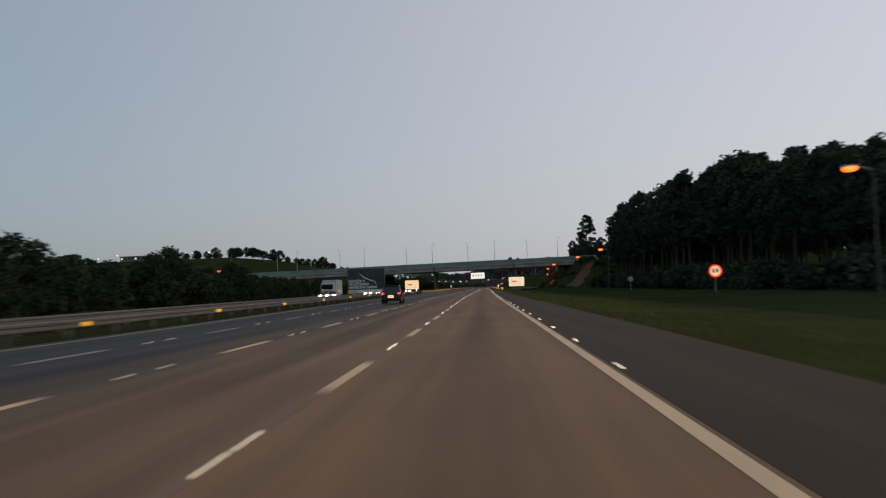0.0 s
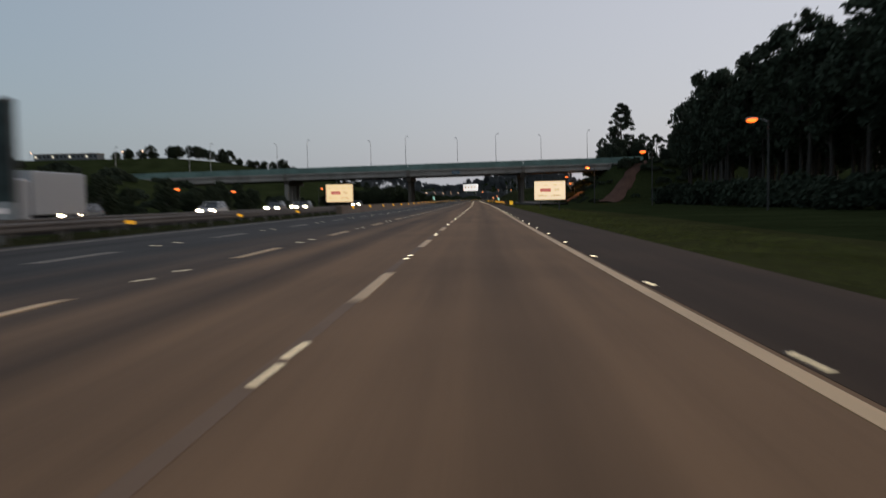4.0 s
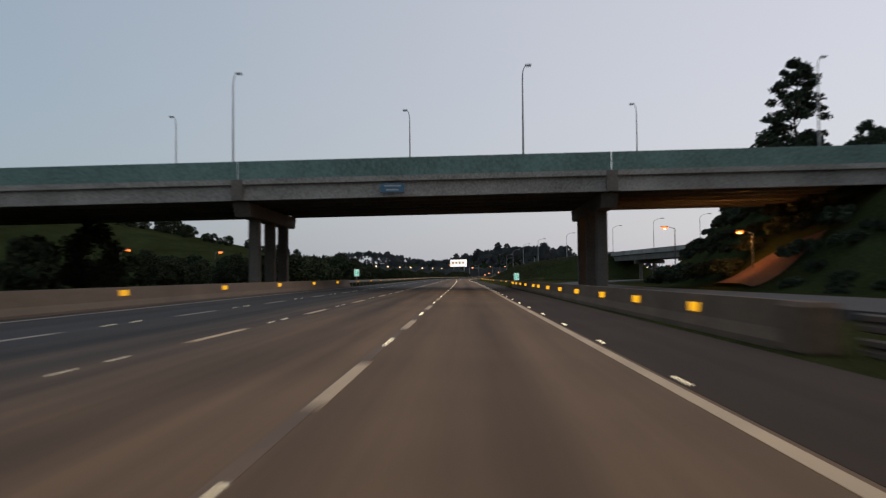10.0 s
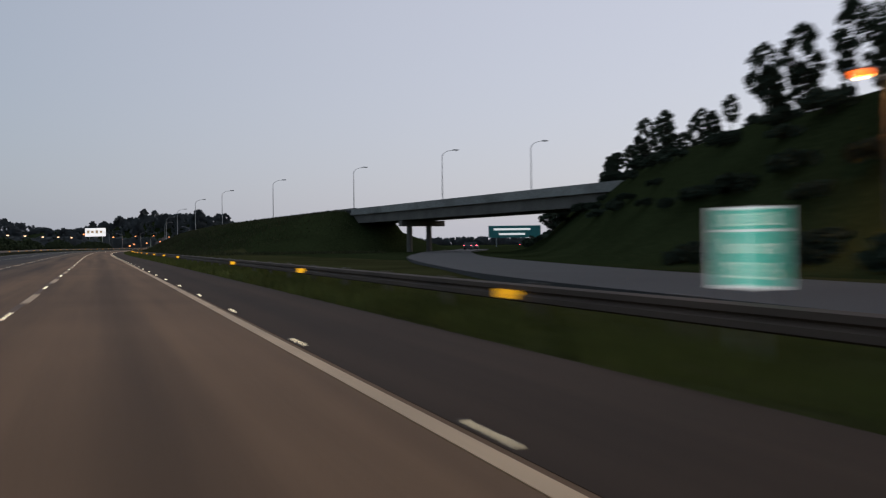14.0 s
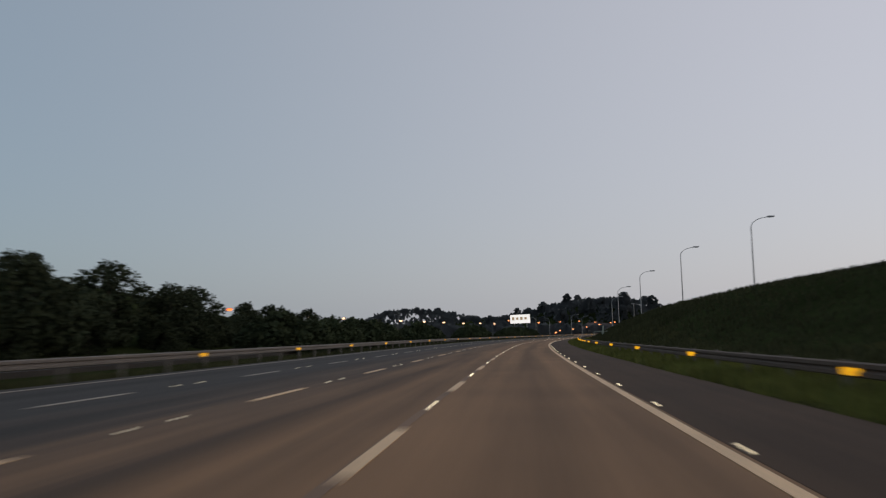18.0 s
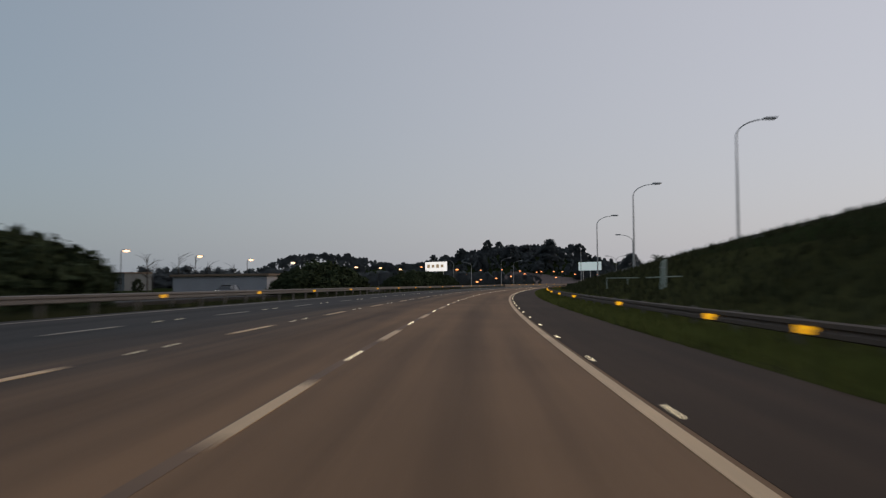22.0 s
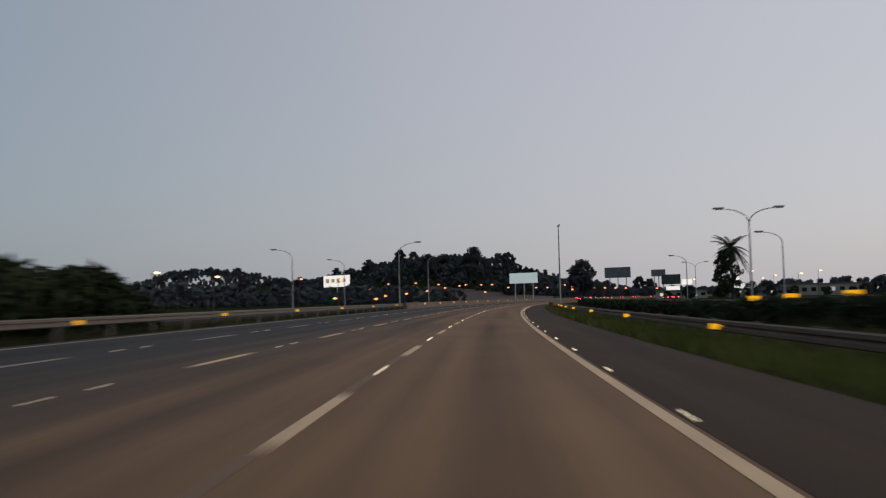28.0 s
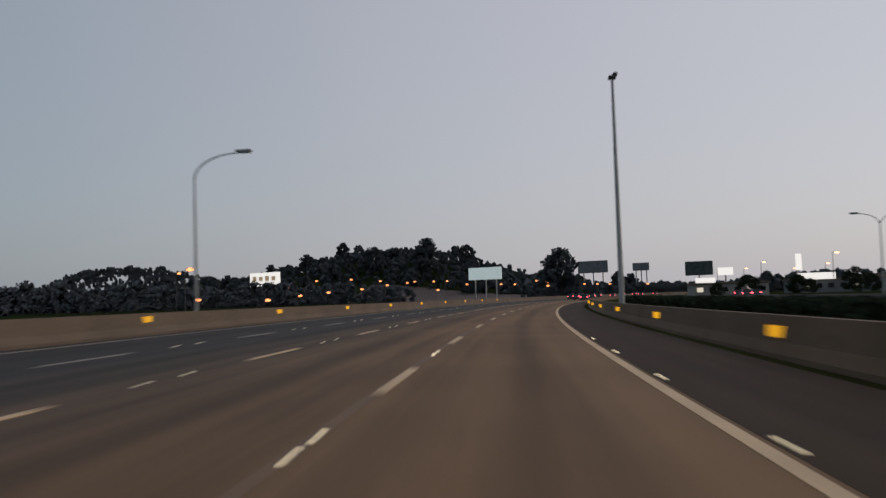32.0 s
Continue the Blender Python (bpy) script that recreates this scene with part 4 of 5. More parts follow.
far_billboard(26, 10, 24, "dark grey billboard seen against the sky", HOARDING_GREY, 1586, -151.5, 0, False)
far_billboard(13, 6, 21.5, "small grey billboard on a post", HOARDING_GREY, 1560, -102.5, 0, False)


# ---------------------------------------------------------------- trees and bushes
def leaf_mesh(name, centres, radii, per, size, material, seed, flatten=0.8):
    """Many small leaf quads scattered in clumps."""
    r = np.random.RandomState(seed)
    vs, fs = [], []
    C = np.repeat(np.array(centres, float), per, 0)
    Rr = np.repeat(np.array(radii, float), per)
    n = len(C)
    d = r.normal(size=(n, 3))
    d /= np.linalg.norm(d, axis=1)[:, None]
    rad = Rr * (0.45 + 0.6 * r.rand(n))
    p = C + d * rad[:, None] * np.array([1, 1, flatten])
    a = r.normal(size=(n, 3))
    a /= np.linalg.norm(a, axis=1)[:, None]
    b = np.cross(a, r.normal(size=(n, 3)))
    b /= np.linalg.norm(b, axis=1)[:, None]
    sz = size * (0.5 + r.rand(n))[:, None]
    q = np.stack([p + a * sz, p + b * sz * 0.6, p - a * sz, p - b * sz * 0.6], 1).reshape(-1, 3)
    f = np.arange(n * 4).reshape(-1, 4)
    me = bpy.data.meshes.new(name)
    me.from_pydata(q.tolist(), [], f.tolist())
    me.materials.append(material)
    me.update()
    return me


def tree(name, label, h, w, seed, crown_from=0.35, clumps=34, per=70, size=0.32, leaf=None, layered=False, trunk_r=None, per_r=None):
    r = random.Random(seed)
    t = thing(name, label, "tree")
    tr = trunk_r or h * 0.014
    bend = [(0, 0, -0.8)]
    for i in range(1, 7):
        bend.append((r.uniform(-0.02, 0.02) * h * i / 6, r.uniform(-0.02, 0.02) * h * i / 6, h * 0.95 * i / 6))
    bm = tube(bend, [tr * (1.15 - 0.16 * i) for i in range(7)], 7)
    cs, rs = [], []
    for k in range(clumps):
        u = crown_from + (1 - crown_from) * ((k + r.random()) / clumps)
        prof = math.sin(math.pi * min(max((u - crown_from) / (1 - crown_from), 0.03) ** 0.8 * 0.92 + 0.06, 1)) ** 0.6
        ang = r.uniform(0, 2 * math.pi)
        rr = w / 2 * prof * (0.45 + 0.55 * r.random())
        z = u * h
        zi = min(int(u * 6), 5)
        base = Vector(bend[zi + 1]) if zi < 6 else Vector(bend[6])
        tip = Vector((base.x + rr * math.cos(ang), base.y + rr * math.sin(ang), z))
        root = Vector((base.x, base.y, max(z - rr * 0.6, h * crown_from * 0.7)))
        if k % 2 == 0:
            tube([root, (root + tip) / 2 + Vector((0, 0, 0.1 * rr)), tip], [tr * 0.35, tr * 0.22, tr * 0.08], 5, bm)
        cs.append(tip)
        rs.append(per_r * r.uniform(0.7, 1.2) if per_r else w * r.uniform(0.11, 0.19))
    part("trunk", bm, BARK, t, "trunk with limbs")
    part("crown", leaf_mesh("crown", cs, rs, per, size, leaf or LEAF, seed, 0.55 if layered else 0.85), None, t, "uneven dark crown")
    return t


def bush(name, label, w, d, h, seed, clumps=40, per=80, size=0.2, leaf=None):
    r = random.Random(seed)
    t = thing(name, label, "bush")
    bm = bmesh.new()
    cs, rs = [], []
    for k in range(clumps):
        a, q = r.uniform(0, 2 * math.pi), math.sqrt(r.random())
        x, y = w / 2 * q * math.cos(a), d / 2 * q * math.sin(a)
        top = h * math.sqrt(max(1 - q * q * 0.85, 0.05)) * r.uniform(0.75, 1.0)
        for zz in (top * 0.85, top * 0.45):
            cs.append((x, y, zz))
            rs.append(h * r.uniform(0.16, 0.26))
    tube([(0, 0, -0.5), (0.1, 0.05, h * 0.4), (0.05, 0, h * 0.85)], [0.12, 0.08, 0.03], 6, bm)
    part("stem", bm, BARK, t)
    part("foliage", leaf_mesh("foliage", cs, rs, per, size, leaf or BUSH, seed), None, t)
    return t


R = random.Random(11)
# the dark wood beside the verge
wood = [tree("forest_tree", "tall dark tree in the roadside wood", h, w, 20 + i, cf, 44, 80, 0.36) for i, (h, w, cf) in enumerate(((23, 9.5, 0.42), (21.5, 8.5, 0.35), (24.5, 9, 0.5), (22, 10.5, 0.3)))]
spots = []
for s in np.arange(62, 326, 5.8):
    for k, l in enumerate((39, 45, 52, 61)):
        spots.append((s + R.uniform(-2.5, 2.5), l + R.uniform(-2, 2) + 0.17 * max(s - 245, 0), k))
for i, (s, l, k) in enumerate(spots):
    t = wood[i % 4]
    m = here(s, l, ground_z(s, l), R.uniform(0, 360))
    c = t if i < 4 else copy_thing(t, m)
    if i < 4:
        t.matrix_basis = m
    q = R.uniform(0.9, 1.06) * (0.85 if k == 0 and R.random() < 0.4 else 1) * (0.7 + 0.3 * smooth(100, 165, s)) * (1 + 0.16 * smooth(270, 300, s))
    c.scale = (q, q, q)
    tagged(c, group="dark wood")
# undergrowth at the wood's edge
under = [bush("undergrowth_bush", "dark bush at the edge of the wood", 6, 4, 3.2, 60 + i, 26, 70, 0.24, LEAF) for i in range(2)]
for i, s in enumerate(np.arange(-10, 300, 5.5)):
    l = 33 + R.uniform(-1.5, 2.5) + 0.1 * max(s - 245, 0)
    m = here(s, l, ground_z(s, l), R.uniform(0, 360))
    c = under[i] if i < 2 else copy_thing(under[i % 2], m)
    c.matrix_basis = m
    q = R.uniform(0.8, 1.5)
    c.scale = (q, q, q)
    tagged(c, group="wood edge")

# lone eucalyptus on the hill and its neighbours
euc = tree("eucalyptus_tree", "lone tall eucalyptus with layered crown on the bank", 21.5, 9.6, 5, 0.1, 130, 95, 0.26, layered=True, per_r=1.15)
put(euc, 404, 47, 11.0)
small = [tree("hill_tree", "small dark tree on top of the bank", h * 1.3, w * 1.2, 90 + i, 0.25, 52, 60, 0.24, per_r=0.7) for i, (h, w) in enumerate(((8, 5.5), (10, 6.5), (6.5, 5)))]
for i, (s, l) in enumerate(((395, 57), (392, 63), (388, 69), (398, 74), (390, 80), (385, 86), (396, 94), (388, 102), (380, 112), (392, 52), (405, 66), (400, 84))):
    m = here(s, l, ground_z(s, l) - 0.2, R.uniform(0, 360))
    c = small[i] if i < 3 else copy_thing(small[i % 3], m)
    c.matrix_basis = m
    tagged(c, group="trees on the bank")


def bare_tree(h, seed):
    r = random.Random(seed)
    t = thing("bare_tree", "leafless pale tree on the bank", "tree")
    bm = tube([(0, 0, -0.5), (0.1, 0, h * 0.5), (0, 0.1, h)], [0.2, 0.13, 0.03], 6)
    for k in range(11):
        z = h * (0.4 + 0.05 * k)
        a = r.uniform(0, 6.3)
        ln = h * r.uniform(0.2, 0.42)
        tube([(0.05, 0, z), (ln * 0.5 * math.cos(a), ln * 0.5 * math.sin(a), z + ln * 0.35), (ln * math.cos(a), ln * math.sin(a), z + ln * 0.55)], [0.07, 0.045, 0.012], 5, bm)
    part("trunk", bm, BARK, t)
    return t


bt = bare_tree(12, 3)
put(bt, 372, 64.5, 10.9)
for s, l, q in ((728, -56, 0.5), (736, -60, 0.55), (744, -63, 0.5), (752, -62, 0.6), (760, -60, 0.5), (768, -66, 0.6), (778, -62, 0.5), (376, 70, 0.7)):
    c = put_copy(bt, s, l, None, s * 50.0, q)
    tagged(c, "thin leafless tree beyond the oncoming road" if s > 500 else "leafless pale tree on the bank")
pole = thing("utility_pole", "thin tall grey pole on the bank", "pole")
part("shaft", tube([(0, 0, -0.5), (0, 0, 15)], [0.16, 0.1], 8), POLE, pole)
put(pole, 372, 60.3, 10.9)

# wood on the slope past the bridge
slope = [tree("slope_tree", "slender tree with open crown on the dark slope", h, w, 120 + i, 0.35, 70, 50, 0.23, per_r=0.62) for i, (h, w) in enumerate(((11, 5.5), (8.5, 5.0), (13, 6)))]
k = 0
for s in np.arange(384, 520, 5.0):
    f = float(np.interp(s, [340, 372, 400, 440, 480, 500, 525], [22, 22, 24, 32, 48, 57, 74]))
    for dl in (16, 21, 28, 38):
        l = f + dl + R.uniform(-2, 2)
        m = here(s + R.uniform(-2, 2), l, ground_z(s, l) - 0.3, R.uniform(0, 360))
        c = slope[k] if k < 3 else copy_thing(slope[k % 3], m)
        c.matrix_basis = m
        q = R.uniform(0.5, 0.85) * (1 - 0.45 * smooth(425, 445, s))
        c.scale = (q, q, q)
        tagged(c, group="trees on the slope")
        k += 1
scrub = [bush("scrub_bush", "low dark scrub on the slope", 5.5, 5, 2.2, 150 + i, 24, 60, 0.22, LEAF) for i in range(2)]
k = 0
for s in np.arange(376, 522, 4.0):
    f = float(np.interp(s, [340, 372, 400, 440, 480, 500, 525], [22, 22, 24, 32, 48, 57, 74]))
    for dl in ((3, 8, 13) if s < 425 else (8, 13)):
        l = f + dl + R.uniform(-1.5, 1.5)
        m = here(s + R.uniform(-2, 2), l, ground_z(s, l) - 0.2, R.uniform(0, 360))
        c = scrub[k] if k < 2 else copy_thing(scrub[k % 2], m)
        c.matrix_basis = m
        q = R.uniform(0.5, 0.95) * (1 - 0.35 * smooth(400, 440, s))
        c.scale = (q, q, q)
        tagged(c, group="scrub on the slope")
        k += 1

for i in range(46):
    s, l = R.uniform(333, 349), R.uniform(37, 120)
    if 29 < l - (s - 334) * 0.85 < 36:
        l += 12
    c = put_copy(scrub[i % 2], s, l, ground_z(s, l) - 0.2, R.uniform(0, 360), R.uniform(0.6, 1.1))
    tagged(c, "low dark scrub on the bridge bank", group="scrub on the bank")

for s, l in ((346.5, 38), (348, 41), (346, 44), (348.5, 47), (347, 51), (348, 56), (346, 61), (348, 67), (372.8, 34), (374, 38), (373, 43), (360, 33.5), (364, 36), (356, 36.5), (352, 31), (354, 33.5), (358, 31), (362, 30.5), (366, 31), (369, 29), (370, 33), (353, 28), (368, 26), (358, 34), (363, 33), (367, 37), (351.5, 35)):
    c = put_copy(scrub[int(s * 2) % 2], s, l, ground_z(s, l) - 0.3, R.uniform(0, 360), R.uniform(0.75, 1.0))
    tagged(c, "low dark scrub on the bridge bank", group="scrub on the bank")

for l in np.arange(87, 150, 2.6):
    for s, q in ((543, 1.0), (553, 1.15)):
        c = put_copy(scrub[int(l) % 2], s + R.uniform(-3, 3), l, ground_z(s, l) - 0.2, R.uniform(0, 360), q * R.uniform(1.0, 1.6))
        tagged(c, "dense dark thicket beside the side road", group="thicket by the side road")
for l in np.arange(90, 160, 4.0):
    s = 548 + R.uniform(-8, 8)
    c = put_copy(slope[int(l) % 3], s, l, ground_z(s, l) - 0.2, R.uniform(0, 360), R.uniform(0.8, 1.05) * (1 + 0.4 * smooth(96, 108, l)))
    tagged(c, "dark tree beside the side road", group="trees on the slope")

for i in range(34):
    s, l = R.uniform(336, 348), R.uniform(24, 62)
    if 25 + (s - 334.5) * 1.0 < l < 35.5 + (s - 334.5) * 0.85:
        continue
    c = put_copy(scrub[i % 2], s, l, ground_z(s, l) - 0.25, R.uniform(0, 360), R.uniform(0.35, 0.65))
    tagged(c, "low dark scrub on the bridge bank", group="scrub on the bank")

# bushes in the median and beyond the oncoming road
med_b = [bush("median_bush", "dense dark green bush on the median", 11, 7, 4.2, 200 + i, 60, 100, 0.22) for i in range(3)]
k = 0
spots = [(s, -27 + R.uniform(-2, 2), R.uniform(1.0, 1.25)) for s in np.arange(385, 470, 8)]
spots += [(s, -25 + R.uniform(-1.5, 1.5), R.uniform(0.85, 1.1)) for s in np.arange(575, 622, 5.5)]
spots += [(637, -22.5, 1.0), (641, -22.5, 0.95), (693, -22.6, 0.8), (699, -22.6, 1.0), (705, -22.5, 1.05), (712, -22.4, 0.9), (758, -21.9, 0.9), (768, -21.7, 1.02), (779, -21.5, 1.04), (790, -21.6, 0.95), (800, -22, 1.0), (811, -22, 0.9)]
for s, l, q in spots:
    m = here(s, l, ground_z(s, l) - 0.1, R.choice((80, 95, 265, 280)))
    c = med_b[k] if k < 3 else copy_thing(med_b[k % 3], m)
    c.matrix_basis = m
    c.scale = (q, q, q)
    tagged(c, group="median bushes")
    k += 1
hedge = [tree("roadside_tree", "bushy dark tree beyond the oncoming road", h, w, 230 + i, 0.12, 40, 110, 0.22, HEDGE_LEAF) for i, (h, w) in enumerate(((6.5, 7), (8, 7.5), (5.5, 7)))]
k = 0
spots = [(s + R.uniform(-2, 2), -44 + R.uniform(-3, 2)) for s in np.arange(-60, 378, 7) if not 262 < s < 350] + [(s + R.uniform(-2, 2), -44 + R.uniform(-4, 2)) for s in np.arange(385, 480, 6)] + [(s + R.uniform(-2, 2), -43 + R.uniform(-3, 2)) for s in np.arange(480, 640, 3.2)]
spots += [(s + R.uniform(-2, 2), -43 + R.uniform(-4, 2)) for s in np.arange(600, 686, 5)]
spots += [(s + R.uniform(-5, 5), -62 + R.uniform(-8, 8)) for s in np.arange(-40, 560, 9)]
spots += [(s + R.uniform(-6, 6), -150 + R.uniform(-40, 40)) for s in np.arange(640, 860, 9)]
spots += [(425 + R.uniform(-5, 5), l) for l in np.arange(-52, -33, 3.5)]
spots += [(604 + R.uniform(-9, 9), l) for l in np.arange(-215, -60, 3.2)]
for s, l in spots:
    m = here(s, l, ground_z(s, l) - 0.2, R.uniform(0, 360))
    c = hedge[k] if k < 3 else copy_thing(hedge[k % 3], m)
    c.matrix_basis = m
    q = R.uniform(0.55, 1.0) * (1.05 if l > -50 and s > 480 else 1) * (R.uniform(0.7, 1.35) * (1 - 0.55 * smooth(-125, -75, l)) if l < -55 and 540 < s < 640 else 0.45 if l < -55 and s > 345 else 1) * (0.62 if l < -53 and s < 345 else 1) * (0.7 if l > -53 and 150 < s < 345 else 1) * (0.68 if l > -50 and 600 < s < 730 else 1) * (0.85 if 382 < s < 436 and l > -53 else 1)
    c.scale = (q, q, q)
    tagged(c, group="trees beyond the oncoming road")
    k += 1
for s in np.arange(190, 372, 3.6):
    l = -122 + R.uniform(-12, 12)
    c = put_copy(hedge[int(s) % 3], s, l, ground_z(s, l) - 0.2, R.uniform(0, 360), R.uniform(0.25, 0.5))
    tagged(c, "bushy tree along the top of the far rise", group="trees on the far rise")
for i in range(70):
    s, l = R.uniform(70, 345), -R.uniform(48, 104)
    c = put_copy(scrub[i % 2], s, l, ground_z(s, l) - 0.3, R.uniform(0, 360), R.uniform(0.6, 1.3))
    tagged(c, "dark scrub on the grassy rise", group="scrub on the rise")

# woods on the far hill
far = [tree("far_tree", "distant tree on the wooded hill", h, w, 260 + i, 0.15, 34, 110, 0.8, HAZE_LEAF) for i, (h, w) in enumerate(((17, 17), (21, 16), (14, 18)))]
k = 0
spots = []
for i in range(60):
    s = R.uniform(1432, 1590)
    l = -R.uniform(110, 720)
    spots.append((s, l))
spots += [(R.uniform(1050, 1500), R.uniform(60, 300)) for i in range(10)]
for s, l in spots:
    m = here(s, l, ground_z(s, l) - 0.5, R.uniform(0, 360))
    c = far[k] if k < 3 else copy_thing(far[k % 3], m)
    c.matrix_basis = m
    q = R.uniform(0.45, 0.9) * (0.4 if s < 1260 else 1) * (0.5 if l > 0 else 1)
    c.scale = (q, q, q)
    tagged(c, group="far woods")
    k += 1


def woodland(label, n, area, h, seed, per=60, size=0.75, heart=0.9):
    """A far belt of wood as one mass of leaf clumps."""
    r = random.Random(seed)
    cs, rs = [], []
    for k in range(n):
        s, l = r.uniform(area[0], area[1]), r.uniform(area[2], area[3])
        top = h * r.uniform(0.55, 1.0) * (0.8 + 0.3 * noise.noise((s * 0.02, l * 0.02, 0)))
        g = ground_z(s, l)
        for u in (0.9, 0.6, 0.25):
            p = at(s + r.uniform(-2, 2), l + r.uniform(-2, 2), g + top * u)
            cs.append(p)
            rs.append(top * 0.24)
    me = leaf_mesh("woodland", cs, rs, per, size, HAZE_LEAF, seed)
    # dense hearts of the crowns
    bm = bmesh.new()
    bm.from_mesh(me)
    g = np.random.RandomState(seed)
    ball = bmesh.new()
    bmesh.ops.create_icosphere(ball, subdivisions=1, radius=1.0)
    vs = [v.co.copy() for v in ball.verts]
    fs = [[v.index for v in f.verts] for f in ball.faces]
    ball.free()
    for c, q in zip(cs, rs):
        nv = [bm.verts.new(c + v * q * heart * g.uniform(0.45, 1.1)) for v in vs]
        for f in fs:
            bm.faces.new([nv[i] for i in f])
    bm.to_mesh(me)
    bm.free()
    ob = new("woodland", me)
    tagged(ob, label, "woodland", kind="stuff")


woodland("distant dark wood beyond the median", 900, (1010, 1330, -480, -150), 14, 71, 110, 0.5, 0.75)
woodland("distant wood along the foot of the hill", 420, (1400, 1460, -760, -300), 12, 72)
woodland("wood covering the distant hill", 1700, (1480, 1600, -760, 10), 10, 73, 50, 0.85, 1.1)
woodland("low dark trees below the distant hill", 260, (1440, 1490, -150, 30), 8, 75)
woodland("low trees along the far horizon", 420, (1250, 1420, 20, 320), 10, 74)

for s, l in ((1092, 27), (1098, 34), (1104, 45), (1110, 62), (1116, 70), (1122, 50), (1090, 55), (1128, 82), (1100, 88), (1135, 95)):
    c = put_copy(hedge[s % 3], s, l, None, s * 33.0, 0.45 + 0.04 * (s % 7))
    tagged(c, "small dark tree among the roadside buildings", group="trees by the shops")

ft = tree("hilltop_tree", "tall tree standing out on the distant hill", 24, 22, 300, 0.15, 44, 110, 0.8, HAZE_LEAF)
put(ft, 1500, -260, 25)
put_copy(ft, 1500, -312, 25, 70, 0.85)
put_copy(ft, 1300, -60, 2.5, 130, 0.85)


def palm():
    t = thing("palm_tree", "dark palm with drooping fronds beyond the guard rail", "palm tree")
    r = random.Random(4)
    h = 9.2
    part("trunk", tube([(0, 0, -0.6), (0.1, 0, 3), (0.05, 0.1, 6), (0, 0, h)], [0.3, 0.22, 0.2, 0.22], 10), BARK, t)
    for k in range(46):
        a = 2 * math.pi * k / 11.5 + r.uniform(-0.2, 0.2)
        lift, ln = r.uniform(-1.5, 1.9), r.uniform(2.8, 3.6)
        bm = bmesh.new()
        pts = []
        for i in range(8):
            u = i / 7
            pts.append(Vector((math.cos(a) * ln * u, math.sin(a) * ln * u, h + lift * 2.2 * u - 1.8 * u * u)))
        tube(pts, [0.05 - 0.005 * i for i in range(8)], 4, bm)
        side = Vector((-math.sin(a), math.cos(a), 0))
        for i in range(1, 24):
            u = i / 24
            j = min(int(u * 7), 6)
            p = pts[j].lerp(pts[j + 1], u * 7 - j)
            fwd = (pts[j + 1] - pts[j]).normalized()
            for q in (-1, 1):
                w = 0.85 * math.sin(math.pi * (0.15 + 0.8 * u))
                e = p + (side * q + fwd * 0.5 + Vector((0, 0, -0.45))).normalized() * w
                bm.faces.new([bm.verts.new(v) for v in (p - fwd * 0.06, p + fwd * 0.06, e)])
        part("frond", bm, LEAF, t)
    return t


put(palm(), 924, 33.7, 0.0)
put(tree("climber_tree", "ragged dark tree grown up against the palm trunk", 8.6, 4.6, 312, 0.22, 60, 70, 0.22, per_r=0.62), 923.4, 32.6)


def low_hedge(s0, s1, l, w, h, seed):
    r = random.Random(seed)
    cs, rs = [], []
    s = s0
    while s < s1:
        for k in range(3):
            o = l + r.uniform(-w / 2, w / 2)
            for z in (0.25, 0.6, 0.9):
                cs.append(at(s + r.uniform(-0.4, 0.4), o, ground_z(s, o) + h * z - 0.15))
                rs.append(h * 0.3)
        s += 0.85
    ob = new("hedge", leaf_mesh("hedge", cs, rs, 22, 0.12, HEDGE_LEAF, seed))
    tagged(ob, "long low dark hedge beyond the guard rail", "hedge", kind="stuff")


low_hedge(783, 1010, 8.6, 1.6, 0.85, 77)


# ---------------------------------------------------------------- vehicles
def wheel(car, x, y, r=0.31):
    w = part("wheel", tube([(x - 0.1, y, r), (x + 0.1, y, r)], [r, r], 18), TYRE, car, "black tyre")
    s = 1 if x > 0 else -1
    part("rim", tube([(x + s * 0.085, y, r), (x + s * 0.112, y, r)], [r * 0.64, r * 0.58], 14), RIM, w, "grey wheel rim")


